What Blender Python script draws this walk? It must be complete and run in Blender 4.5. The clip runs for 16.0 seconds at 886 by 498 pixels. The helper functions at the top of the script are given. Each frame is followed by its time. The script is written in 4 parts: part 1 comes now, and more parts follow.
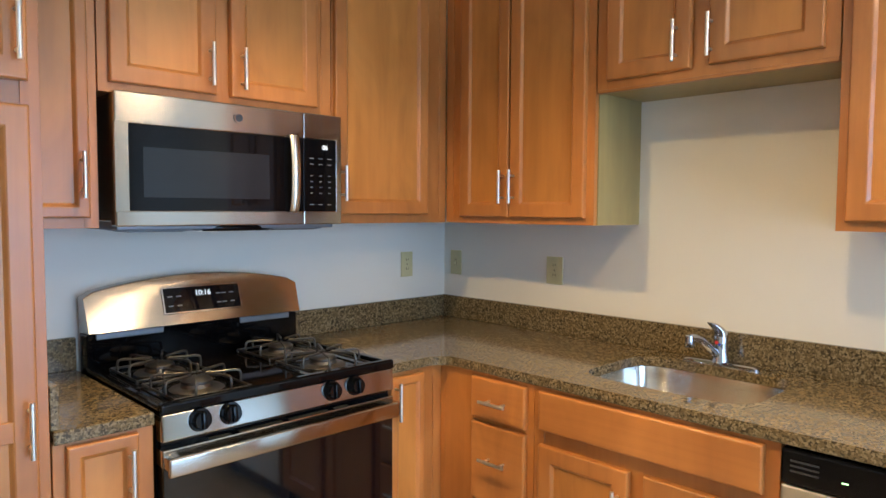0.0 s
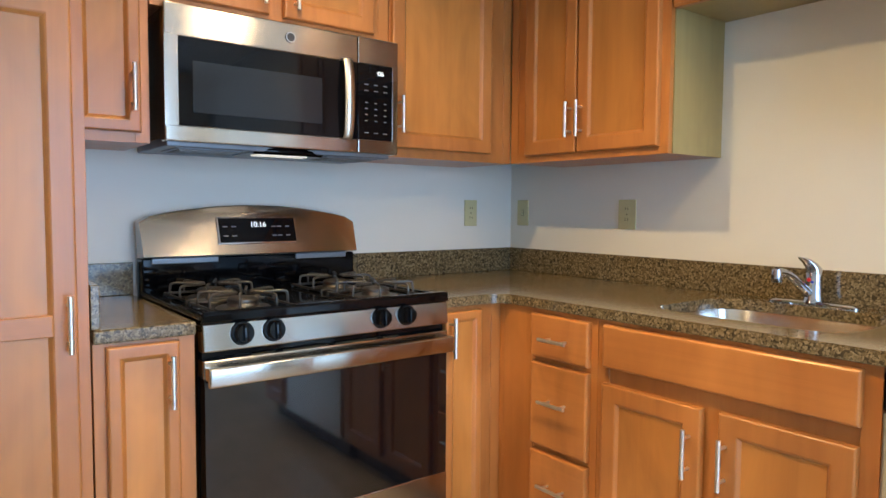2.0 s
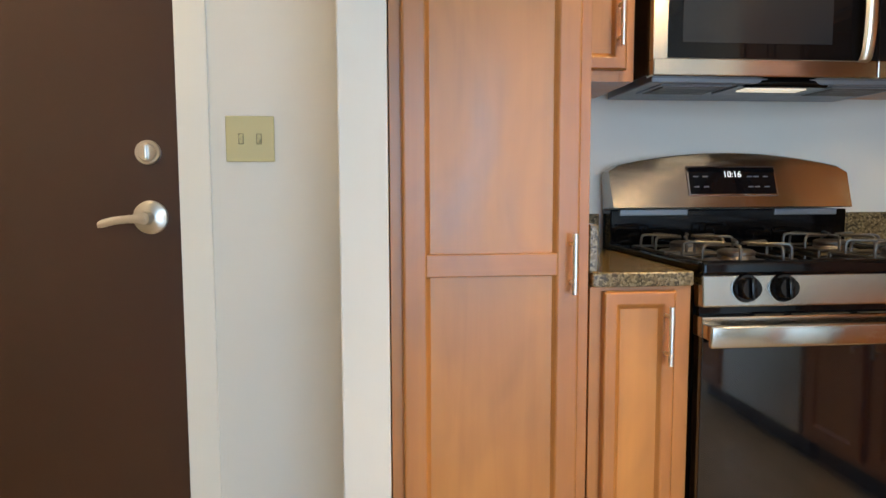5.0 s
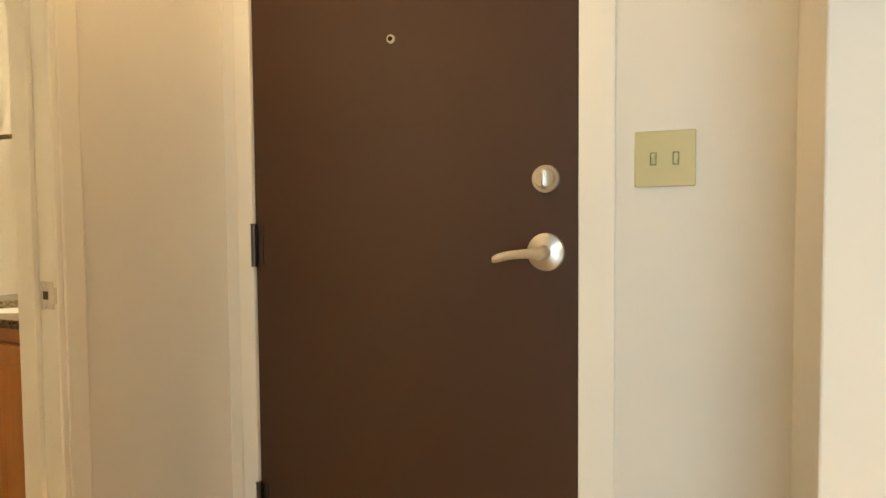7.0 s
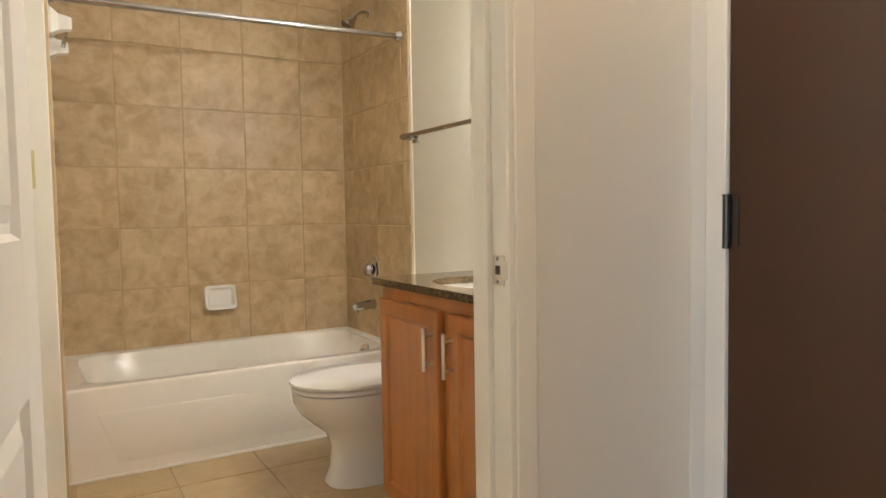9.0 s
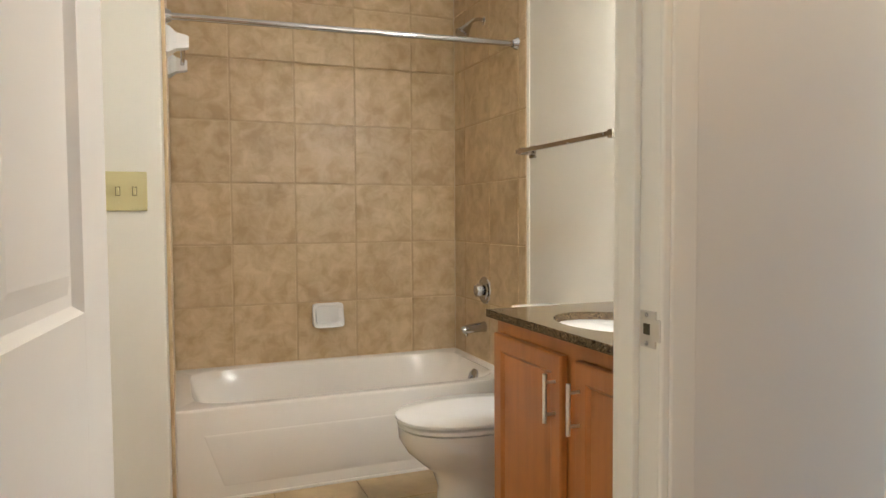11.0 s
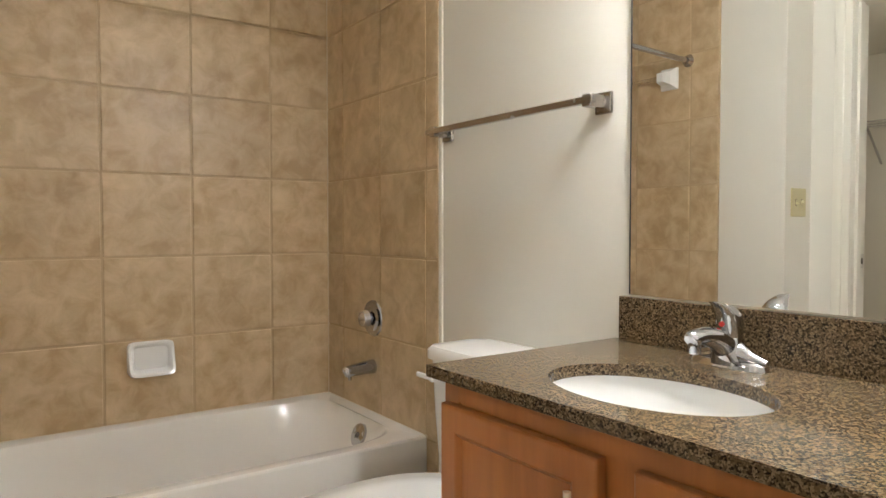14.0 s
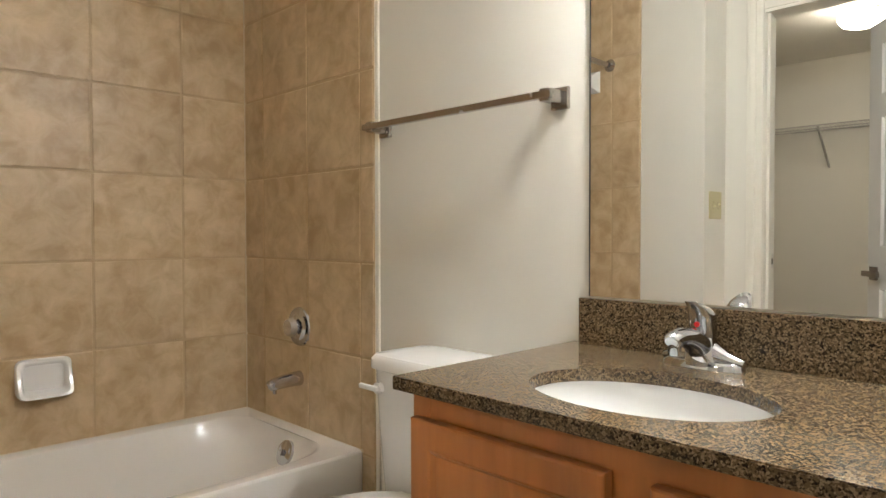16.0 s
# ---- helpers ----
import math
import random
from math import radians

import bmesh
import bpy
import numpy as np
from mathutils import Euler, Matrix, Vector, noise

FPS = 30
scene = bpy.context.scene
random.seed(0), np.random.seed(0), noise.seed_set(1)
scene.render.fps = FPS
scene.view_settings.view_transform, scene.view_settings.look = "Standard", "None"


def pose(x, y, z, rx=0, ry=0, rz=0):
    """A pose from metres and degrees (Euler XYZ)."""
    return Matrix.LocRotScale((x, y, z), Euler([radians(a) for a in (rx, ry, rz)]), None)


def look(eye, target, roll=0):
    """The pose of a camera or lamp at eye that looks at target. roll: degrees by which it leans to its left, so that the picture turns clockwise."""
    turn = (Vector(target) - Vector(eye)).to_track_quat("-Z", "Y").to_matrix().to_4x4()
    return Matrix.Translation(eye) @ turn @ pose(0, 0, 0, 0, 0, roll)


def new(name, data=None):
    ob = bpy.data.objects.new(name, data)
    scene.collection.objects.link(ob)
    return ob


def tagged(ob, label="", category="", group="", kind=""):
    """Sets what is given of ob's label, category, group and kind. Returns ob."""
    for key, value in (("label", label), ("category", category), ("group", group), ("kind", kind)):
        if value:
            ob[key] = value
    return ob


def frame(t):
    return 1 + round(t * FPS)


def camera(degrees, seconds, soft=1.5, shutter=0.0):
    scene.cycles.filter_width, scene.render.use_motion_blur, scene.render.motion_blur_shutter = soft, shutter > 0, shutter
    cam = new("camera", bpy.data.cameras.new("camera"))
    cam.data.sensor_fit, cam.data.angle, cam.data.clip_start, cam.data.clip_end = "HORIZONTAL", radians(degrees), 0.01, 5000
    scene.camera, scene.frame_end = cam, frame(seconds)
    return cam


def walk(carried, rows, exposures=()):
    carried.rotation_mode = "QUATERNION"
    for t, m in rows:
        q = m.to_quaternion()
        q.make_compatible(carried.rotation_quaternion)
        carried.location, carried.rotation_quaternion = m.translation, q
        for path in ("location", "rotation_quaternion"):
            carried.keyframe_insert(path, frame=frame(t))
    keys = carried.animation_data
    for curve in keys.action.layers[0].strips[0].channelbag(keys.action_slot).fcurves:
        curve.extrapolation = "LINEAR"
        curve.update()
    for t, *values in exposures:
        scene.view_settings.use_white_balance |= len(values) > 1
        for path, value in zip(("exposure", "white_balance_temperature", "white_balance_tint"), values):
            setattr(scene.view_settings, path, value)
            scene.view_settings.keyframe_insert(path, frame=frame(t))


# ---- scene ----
cam = camera(66.7, 16.0)
PATH = [
    (0, (-2.292, -2.328, 1.421), (-0.894, -0.902, 1.307), 0.3),
    (0.5, (-2.215, -2.3, 1.362), (-0.936, -0.768, 1.241), 0.2),
    (1, (-2.172, -2.298, 1.298), (-0.947, -0.721, 1.176), 0.3),
    (1.5, (-2.157, -2.299, 1.246), (-0.944, -0.714, 1.122), 0.3),
    (2, (-2.159, -2.299, 1.193), (-0.944, -0.714, 1.073), 0.4),
    (2.5, (-2.167, -2.294, 1.156), (-0.949, -0.712, 1.033), 0.4),
    (3, (-2.181, -2.288, 1.124), (-0.968, -0.703, 0.999), 0.5),
    (3.5, (-2.216, -2.253, 1.084), (-1.051, -0.632, 0.956), 0.5),
    (4, (-2.263, -2.146, 1.075), (-1.272, -0.414, 0.938), 0.3),
    (4.5, (-2.3, -2.069, 1.07), (-1.701, -0.167, 0.921), 0.0),
    (5, (-2.33, -2.024, 1.09), (-2.13, -0.042, 0.916), -0.2),
    (5.2, (-2.337, -2.001, 1.063), (-2.312, -0.005, 0.929), -0.1),
    (7.3, (-2.582, -1.652, 1.112), (-3.468, 0.139, 1.014), -0.5),
    (7.5, (-2.631, -1.608, 1.114), (-3.594, 0.142, 1.014), -0.5),
    (8, (-2.714, -1.535, 1.111), (-3.982, 0.006, 0.987), -1.2),
    (8.5, (-2.766, -1.523, 1.078), (-4.316, -0.264, 0.967), -0.9),
    (9, (-2.775, -1.505, 1.06), (-4.495, -0.49, 0.951), -0.9),
    (9.5, (-2.775, -1.506, 1.05), (-4.555, -0.6, 0.941), -0.8),
    (10, (-2.787, -1.5, 1.056), (-4.591, -0.643, 0.951), -0.7),
    (10.2, (-2.806, -1.494, 1.071), (-4.618, -0.655, 0.97), -0.6),
    (12.3, (-3.35, -1.35, 1.154), (-5.253, -0.744, 1.063), -0.3),
    (12.5, (-3.398, -1.341, 1.143), (-5.288, -0.694, 1.053), -0.2),
    (13, (-3.549, -1.301, 1.12), (-5.379, -0.499, 1.038), -0.1),
    (13.5, (-3.682, -1.287, 1.109), (-5.405, -0.272, 1.037), -0.0),
    (14, (-3.784, -1.28, 1.106), (-5.413, -0.12, 1.044), -0.0),
    (14.5, (-3.852, -1.29, 1.091), (-5.411, -0.039, 1.035), -0.1),
    (15, (-3.893, -1.305, 1.095), (-5.394, 0.016, 1.044), -0.1),
    (15.5, (-3.922, -1.303, 1.099), (-5.381, 0.065, 1.05), -0.1),
    (16, (-3.949, -1.314, 1.093), (-5.382, 0.081, 1.047), -0.1),
]
EXPOSURES = [(0.0, 0.0, 6500, 10), (2.0, 0.1, 6500, 10), (3.6, 0.05, 6500, 10), (5.2, -0.02, 7700, 10), (7.3, 0.12, 10400, 10), (8.0, 0.1, 8400, 10), (9.0, 0.15, 6700, 10), (10.2, 0.15, 6400, 10), (12.3, 0.03, 5950, 10), (16.0, 0.0, 6020, 10)]
walk(cam, [(t, look(eye, target, roll)) for t, eye, target, roll in PATH], EXPOSURES)
WINDOW_W, KITCHEN_W, HALL_FILL_E, BATH_E, CLOSET_E, ROOM_FILL_E = 104.0, 76.0, 28.0, 300.0, 48.0, 46.0

# ---- world, lights, exposure ----
world = bpy.data.worlds.new("world")
scene.world = world
world.use_nodes = True
sky = world.node_tree.nodes.new("ShaderNodeTexSky")
sky.sky_type, sky.sun_disc, sky.sun_elevation, sky.sun_rotation = "NISHITA", False, radians(40), radians(200)
world.node_tree.links.new(sky.outputs[0], world.node_tree.nodes["Background"].inputs[0])
world.node_tree.nodes["Background"].inputs[1].default_value = 0.12
sun = new("sun", bpy.data.lights.new("sun", "SUN"))
sun.data.energy, sun.data.angle, sun.data.color = 2.0, radians(0.5), (1, 0.95, 0.88)
sun.matrix_world = look((0, 8, 10), (0, 0, 0))
sky_light = new("window_sky_light", bpy.data.lights.new("window_sky_light", "AREA"))
sky_light.data.shape, sky_light.data.size, sky_light.data.size_y = "RECTANGLE", 2.0, 2.0
sky_light.data.energy, sky_light.data.color = WINDOW_W, (0.34, 0.605, 1.0)
sky_light.matrix_world = look((-1.4, -4.98, 1.15), (-1.4, 0, 1.15))
SPOTS = (((-1.47, -0.865, 2.385), (-0.95, -1.05, 0.0)), ((-1.47, -1.95, 2.385), (-0.95, -1.75, 0.0)))
for spot_at, aim in SPOTS:
    spot = new("kitchen_spot", bpy.data.lights.new("kitchen_spot", "SPOT"))
    spot.data.energy, spot.data.color, spot.data.shadow_soft_size = KITCHEN_W, (1.0, 0.70, 0.31), 0.035
    spot.data.spot_size, spot.data.spot_blend = radians(124), 0.9
    spot.matrix_world = look(spot_at, aim)


# ---- materials ----
def material(name, base, rough=0.5, metal=0.0):
    m = bpy.data.materials.new(name)
    m.use_nodes = True
    n = m.node_tree.nodes["Principled BSDF"]
    n.inputs["Base Color"].default_value = (*base, 1)
    n.inputs["Roughness"].default_value, n.inputs["Metallic"].default_value = rough, metal
    return m, m.node_tree, n


def node(tree, kind, **values):
    n = tree.nodes.new(kind)
    for k, v in values.items():
        n.inputs[k].default_value = v
    return n


def coords(tree, scale=(1, 1, 1)):
    t = tree.nodes.new("ShaderNodeTexCoord")
    m = node(tree, "ShaderNodeMapping", Scale=scale)
    tree.links.new(t.outputs["Object"], m.inputs[0])
    return m.outputs[0]


def ramp(tree, source, stops):
    r = tree.nodes.new("ShaderNodeValToRGB")
    while len(r.color_ramp.elements) < len(stops):
        r.color_ramp.elements.new(0.5)
    for e, (p, c) in zip(r.color_ramp.elements, stops):
        e.position, e.color = p, (*c, 1)
    tree.links.new(source, r.inputs[0])
    return r.outputs[0]


def noise_tex(tree, vec, scale, detail=3.0, rough=0.55, distortion=0.0):
    n = node(tree, "ShaderNodeTexNoise", Scale=scale, Detail=detail, Roughness=rough, Distortion=distortion)
    tree.links.new(vec, n.inputs["Vector"])
    return n.outputs["Fac"]


def mix(tree, fac, a, b, blend="MIX"):
    m = tree.nodes.new("ShaderNodeMix")
    m.data_type, m.blend_type = "RGBA", blend
    for s, v in ((0, fac), (6, a), (7, b)):
        if hasattr(v, "links"):
            tree.links.new(v, m.inputs[s])
        else:
            m.inputs[s].default_value = v if s == 0 else (*v, 1)
    return m.outputs[2]


def bump(tree, bsdf, height, strength, distance=0.002):
    b = node(tree, "ShaderNodeBump", Strength=strength, Distance=distance)
    tree.links.new(height, b.inputs["Height"])
    tree.links.new(b.outputs[0], bsdf.inputs["Normal"])


def random_tint(tree, color, low, high):
    info = tree.nodes.new("ShaderNodeObjectInfo")
    tone = ramp(tree, info.outputs["Random"], [(0, (low,) * 3), (1, (high,) * 3)])
    return mix(tree, 1.0, color, tone, "MULTIPLY")


def wood(name, dark, light, stretch, rough=0.34):
    m, t, b = material(name, light, rough)
    v = coords(t, stretch)
    grain = noise_tex(t, v, 1.0, 6, 0.62, 0.6)
    cloud = noise_tex(t, coords(t, (1, 1, 0.45)), 5.0, 3, 0.6, 0.8)
    c = ramp(t, grain, [(0.3, dark), (0.62, light)])
    c = mix(t, 0.55, c, ramp(t, cloud, [(0.3, tuple(x * 0.80 for x in dark)), (0.7, tuple(min(1, x * 1.12) for x in light))]))
    t.links.new(random_tint(t, c, 0.88, 1.08), b.inputs["Base Color"])
    bump(t, b, grain, 0.12, 0.0006)
    r = ramp(t, cloud, [(0.3, (rough - 0.05,) * 3), (0.7, (rough + 0.1,) * 3)])
    t.links.new(r, b.inputs["Roughness"])
    b.inputs["Coat Weight"].default_value, b.inputs["Coat Roughness"].default_value = 0.32, 0.34
    return m


def granite(name, base, light, dark, scale, shine):
    m, t, b = material(name, base, 0.12)
    b.inputs["Specular IOR Level"].default_value = shine
    v = coords(t)
    vor = node(t, "ShaderNodeTexVoronoi", Scale=scale)
    t.links.new(v, vor.inputs["Vector"])
    grain = t.nodes.new("ShaderNodeSeparateColor")
    t.links.new(vor.outputs["Color"], grain.inputs[0])
    patch = noise_tex(t, v, scale * 0.22, 3)
    c = ramp(t, grain.outputs[0], [(0.0, dark), (0.2, dark), (0.28, base), (0.58, base), (0.76, light)])
    fine = noise_tex(t, v, scale * 1.7, 2)
    c = mix(t, ramp(t, fine, [(0.36, (1,) * 3), (0.44, (0,) * 3)]), c, dark)
    c = mix(t, ramp(t, patch, [(0.4, (0.0,) * 3), (0.75, (0.4,) * 3)]), c, base)
    t.links.new(c, b.inputs["Base Color"])
    bump(t, b, fine, 0.02, 0.0005)
    return m


def paint(name, base, rough=0.6, relief=0.1, scale=180):
    m, t, b = material(name, base, rough)
    v = coords(t)
    big = noise_tex(t, v, 1.7, 3)
    c = ramp(t, big, [(0.3, tuple(x * 0.95 for x in base)), (0.7, base)])
    t.links.new(c, b.inputs["Base Color"])
    bump(t, b, noise_tex(t, v, scale, 2), relief, 0.001)
    return m


def steel(name, base, rough):
    m, t, b = material(name, base, rough, 1.0)
    g = noise_tex(t, coords(t), 2.0, 2)
    t.links.new(ramp(t, g, [(0.3, (rough - 0.015,) * 3), (0.7, (rough + 0.015,) * 3)]), b.inputs["Roughness"])
    tangent = t.nodes.new("ShaderNodeTangent")
    tangent.direction_type, tangent.axis = "RADIAL", "Z"
    t.links.new(tangent.outputs[0], b.inputs["Tangent"])
    b.inputs["Anisotropic"].default_value, b.inputs["Anisotropic Rotation"].default_value = 0.8, 0.25
    return m


def plain(name, base, rough, metal=0.0, wear=0.06):
    m, t, b = material(name, base, rough, metal)
    g = noise_tex(t, coords(t), 14, 3)
    t.links.new(ramp(t, g, [(0.3, (max(0.02, rough - wear),) * 3), (0.7, (rough + wear,) * 3)]), b.inputs["Roughness"])
    return m


def glow(name, color, strength):
    m, t, b = material(name, (0.9, 0.9, 0.9), 0.4)
    b.inputs["Emission Color"].default_value, b.inputs["Emission Strength"].default_value = (*color, 1), strength
    return m


def stone_tile(name, dark, light, rough):
    m, t, b = material(name, light, rough)
    v0 = coords(t)
    info = t.nodes.new("ShaderNodeObjectInfo")
    off = t.nodes.new("ShaderNodeVectorMath")
    off.operation = "SCALE"
    comb = t.nodes.new("ShaderNodeCombineXYZ")
    for i in range(3):
        t.links.new(info.outputs["Random"], comb.inputs[i])
    t.links.new(comb.outputs[0], off.inputs[0])
    off.inputs["Scale"].default_value = 37.0
    add = t.nodes.new("ShaderNodeVectorMath")
    t.links.new(v0, add.inputs[0])
    t.links.new(off.outputs[0], add.inputs[1])
    v = add.outputs[0]
    cloud = noise_tex(t, v, 13, 5, 0.6, 0.5)
    broad = noise_tex(t, v, 4, 2)
    c = ramp(t, cloud, [(0.36, dark), (0.5, tuple((a + c2) / 2 for a, c2 in zip(dark, light))), (0.66, light)])
    c = mix(t, 0.35, c, ramp(t, broad, [(0.35, dark), (0.65, light)]))
    t.links.new(random_tint(t, c, 0.94, 1.05), b.inputs["Base Color"])
    t.links.new(ramp(t, cloud, [(0.3, (rough,) * 3), (0.7, (rough + 0.12,) * 3)]), b.inputs["Roughness"])
    bump(t, b, cloud, 0.1, 0.002)
    return m


DARK_MAPLE, PALE_MAPLE = (0.372, 0.127, 0.029), (0.525, 0.202, 0.049)
WOOD = wood("maple_stained", DARK_MAPLE, PALE_MAPLE, (22, 22, 1.3))
WOOD_H = wood("maple_stained_cross_grain", DARK_MAPLE, PALE_MAPLE, (22, 1.3, 22))
WOOD_X = wood("maple_stained_long_grain", DARK_MAPLE, PALE_MAPLE, (1.3, 22, 22))
VENEER = wood("maple_veneer_panel", (0.392, 0.142, 0.029), (0.555, 0.228, 0.050), (14, 14, 0.8))
VANITY_WOOD = wood("maple_vanity", (0.30, 0.100, 0.021), (0.46, 0.174, 0.040), (30, 30, 1.6))
LAMINATE = wood("raw_plywood_side", (0.32, 0.245, 0.092), (0.39, 0.305, 0.122), (24, 24, 1.2), 0.5)
GRANITE = granite("granite_olive", (0.150, 0.108, 0.052), (0.27, 0.205, 0.115), (0.048, 0.036, 0.020), 170, 0.42)
GRANITE_B = granite("granite_brown", (0.108, 0.072, 0.037), (0.235, 0.172, 0.100), (0.012, 0.009, 0.007), 330, 0.24)
WALL = paint("wall_paint", (0.76, 0.73, 0.655), 0.55)
WHITE = paint("white_trim_paint", (0.82, 0.79, 0.70), 0.35, 0.04, 60)
CEILING = paint("ceiling_paint", (0.8, 0.78, 0.72), 0.8, 0.2, 90)
DOOR_WHITE = paint("white_door_paint", (0.80, 0.79, 0.76), 0.32, 0.05, 80)
DOOR_BROWN = paint("brown_door_paint", (0.056, 0.021, 0.0085), 0.36, 0.05, 40)
STEEL = steel("brushed_steel", (0.41, 0.375, 0.33), 0.16)
STEEL_V = steel("brushed_nickel", (0.66, 0.63, 0.58), 0.3)
SINK_STEEL = steel("sink_steel", (0.66, 0.64, 0.6), 0.22)
NICKEL_DARK = plain("satin_nickel", (0.40, 0.37, 0.34), 0.22, 1.0)
HINGE = plain("dark_bronze", (0.10, 0.085, 0.075), 0.32, 1.0)
HANDLE = plain("handle_nickel", (0.80, 0.77, 0.72), 0.38, 1.0)
CHROME = plain("chrome", (0.50, 0.50, 0.52), 0.06, 1.0, 0.03)
BLACK = plain("black_enamel", (0.0025, 0.0025, 0.003), 0.06, 0, 0.02)
BLACK.node_tree.nodes["Principled BSDF"].inputs["Specular IOR Level"].default_value = 0.22
BLACK_GLASS = plain("black_glass", (0.004, 0.004, 0.005), 0.04, 0, 0.015)
OVEN_GLASS = plain("oven_glass", (0.004, 0.004, 0.005), 0.05, 0, 0.015)
OVEN_GLASS.node_tree.nodes["Principled BSDF"].inputs["Specular IOR Level"].default_value = 0.68
BLACK_GLASS.node_tree.nodes["Principled BSDF"].inputs["Specular IOR Level"].default_value = 0.2
WINDOW_GLASS = plain("dark_screened_glass", (0.014, 0.017, 0.023), 0.1, 0, 0.02)
WINDOW_GLASS.node_tree.nodes["Principled BSDF"].inputs["Specular IOR Level"].default_value = 0.32
DARK_GREY = plain("dark_grey_metal", (0.06, 0.06, 0.065), 0.45, 0.6)
GREY_PAINT = plain("grey_painted_metal", (0.20, 0.22, 0.25), 0.4, 0.5)
IRON = plain("cast_grate", (0.09, 0.085, 0.08), 0.38, 0.7)
BURNER = plain("burner_aluminium", (0.16, 0.148, 0.14), 0.45, 1.0)
IVORY = plain("ivory_plastic", (0.56, 0.50, 0.27), 0.35)
IVORY_DARK = plain("slot_shadow", (0.05, 0.04, 0.02), 0.6)
PORCELAIN = plain("porcelain", (0.85, 0.845, 0.83), 0.1, 0, 0.03)
TUB = plain("tub_enamel", (0.82, 0.785, 0.73), 0.2, 0, 0.02)
TILE = stone_tile("wall_tile", (0.405, 0.284, 0.148), (0.640, 0.492, 0.312), 0.34)
FLOOR_TILE = stone_tile("floor_tile", (0.40, 0.285, 0.15), (0.52, 0.385, 0.22), 0.3)
GROUT = paint("grout", (0.43, 0.32, 0.20), 0.85, 0.3, 240)
WALL_GROUT = paint("wall_grout", (0.50, 0.375, 0.225), 0.85, 0.3, 240)
GROUT_LIGHT = paint("caulk", (0.66, 0.58, 0.44), 0.6, 0.1, 120)
FLOORING = wood("vinyl_plank", (0.40, 0.31, 0.21), (0.56, 0.45, 0.32), (30, 1.5, 30), 0.35)
BASE_TAUPE = plain("taupe_vinyl_base", (0.24, 0.20, 0.155), 0.5)
BASE_DARK = plain("dark_vinyl_base", (0.05, 0.04, 0.035), 0.5)
# The closet wire is white; this grey paints its shading in.
WIRE = plain("shaded_white_wire", (0.42, 0.41, 0.38), 0.5)
RED = plain("red_mark", (0.6, 0.02, 0.02), 0.4)
BLUE = plain("blue_mark", (0.02, 0.06, 0.5), 0.4)
PRINT = plain("grey_print", (0.13, 0.135, 0.15), 0.5)
DIGIT = glow("lit_digits", (0.75, 0.9, 1.0), 0.9)
GREEN_LED = glow("green_led", (0.3, 1.0, 0.3), 2.0)
LAMP = glow("lamp_glass", (1.0, 0.80, 0.55), 12.0)
FILL_HALL = glow("hall_fill_glass", (1.0, 0.74, 0.47), HALL_FILL_E)
# Glow of the living room fill lamp, which is an addition.
FILL_ROOM = glow("room_fill_glass", (1.0, 0.74, 0.46), ROOM_FILL_E)
LAMP_BATH = glow("bath_lamp_glass", (1.0, 0.96, 0.885), BATH_E)
LAMP_CLOSET = glow("closet_lamp_glass", (1.0, 0.86, 0.66), CLOSET_E)
MIRROR, _t, _b = material("mirror_silver", (0.9, 0.91, 0.9), 0.0, 1.0)
CLEAR, _t, _b = material("clear_acrylic", (0.95, 0.95, 0.95), 0.05)
_b.inputs["Transmission Weight"].default_value = 1.0


# ---- mesh helpers ----
def bx(x0, x1, y0, y1, z0, z1, bev=0.0, seg=2):
    bm = bmesh.new()
    bmesh.ops.create_cube(bm, size=1.0)
    for v in bm.verts:
        v.co = Vector(((x0 + x1) / 2 + v.co.x * (x1 - x0), (y0 + y1) / 2 + v.co.y * (y1 - y0), (z0 + z1) / 2 + v.co.z * (z1 - z0)))
    if bev:
        bmesh.ops.bevel(bm, geom=list(bm.edges), offset=bev, segments=seg, profile=0.5, affect="EDGES")
    return bm


def cyl(p, q, r, r2=None, n=20):
    p, q = Vector(p), Vector(q)
    bm = bmesh.new()
    d = q - p
    bmesh.ops.create_cone(bm, cap_ends=True, segments=n, radius1=r, radius2=r if r2 is None else r2, depth=d.length)
    bm.transform(Matrix.Translation((p + q) / 2) @ d.to_track_quat("Z", "Y").to_matrix().to_4x4())
    return bm


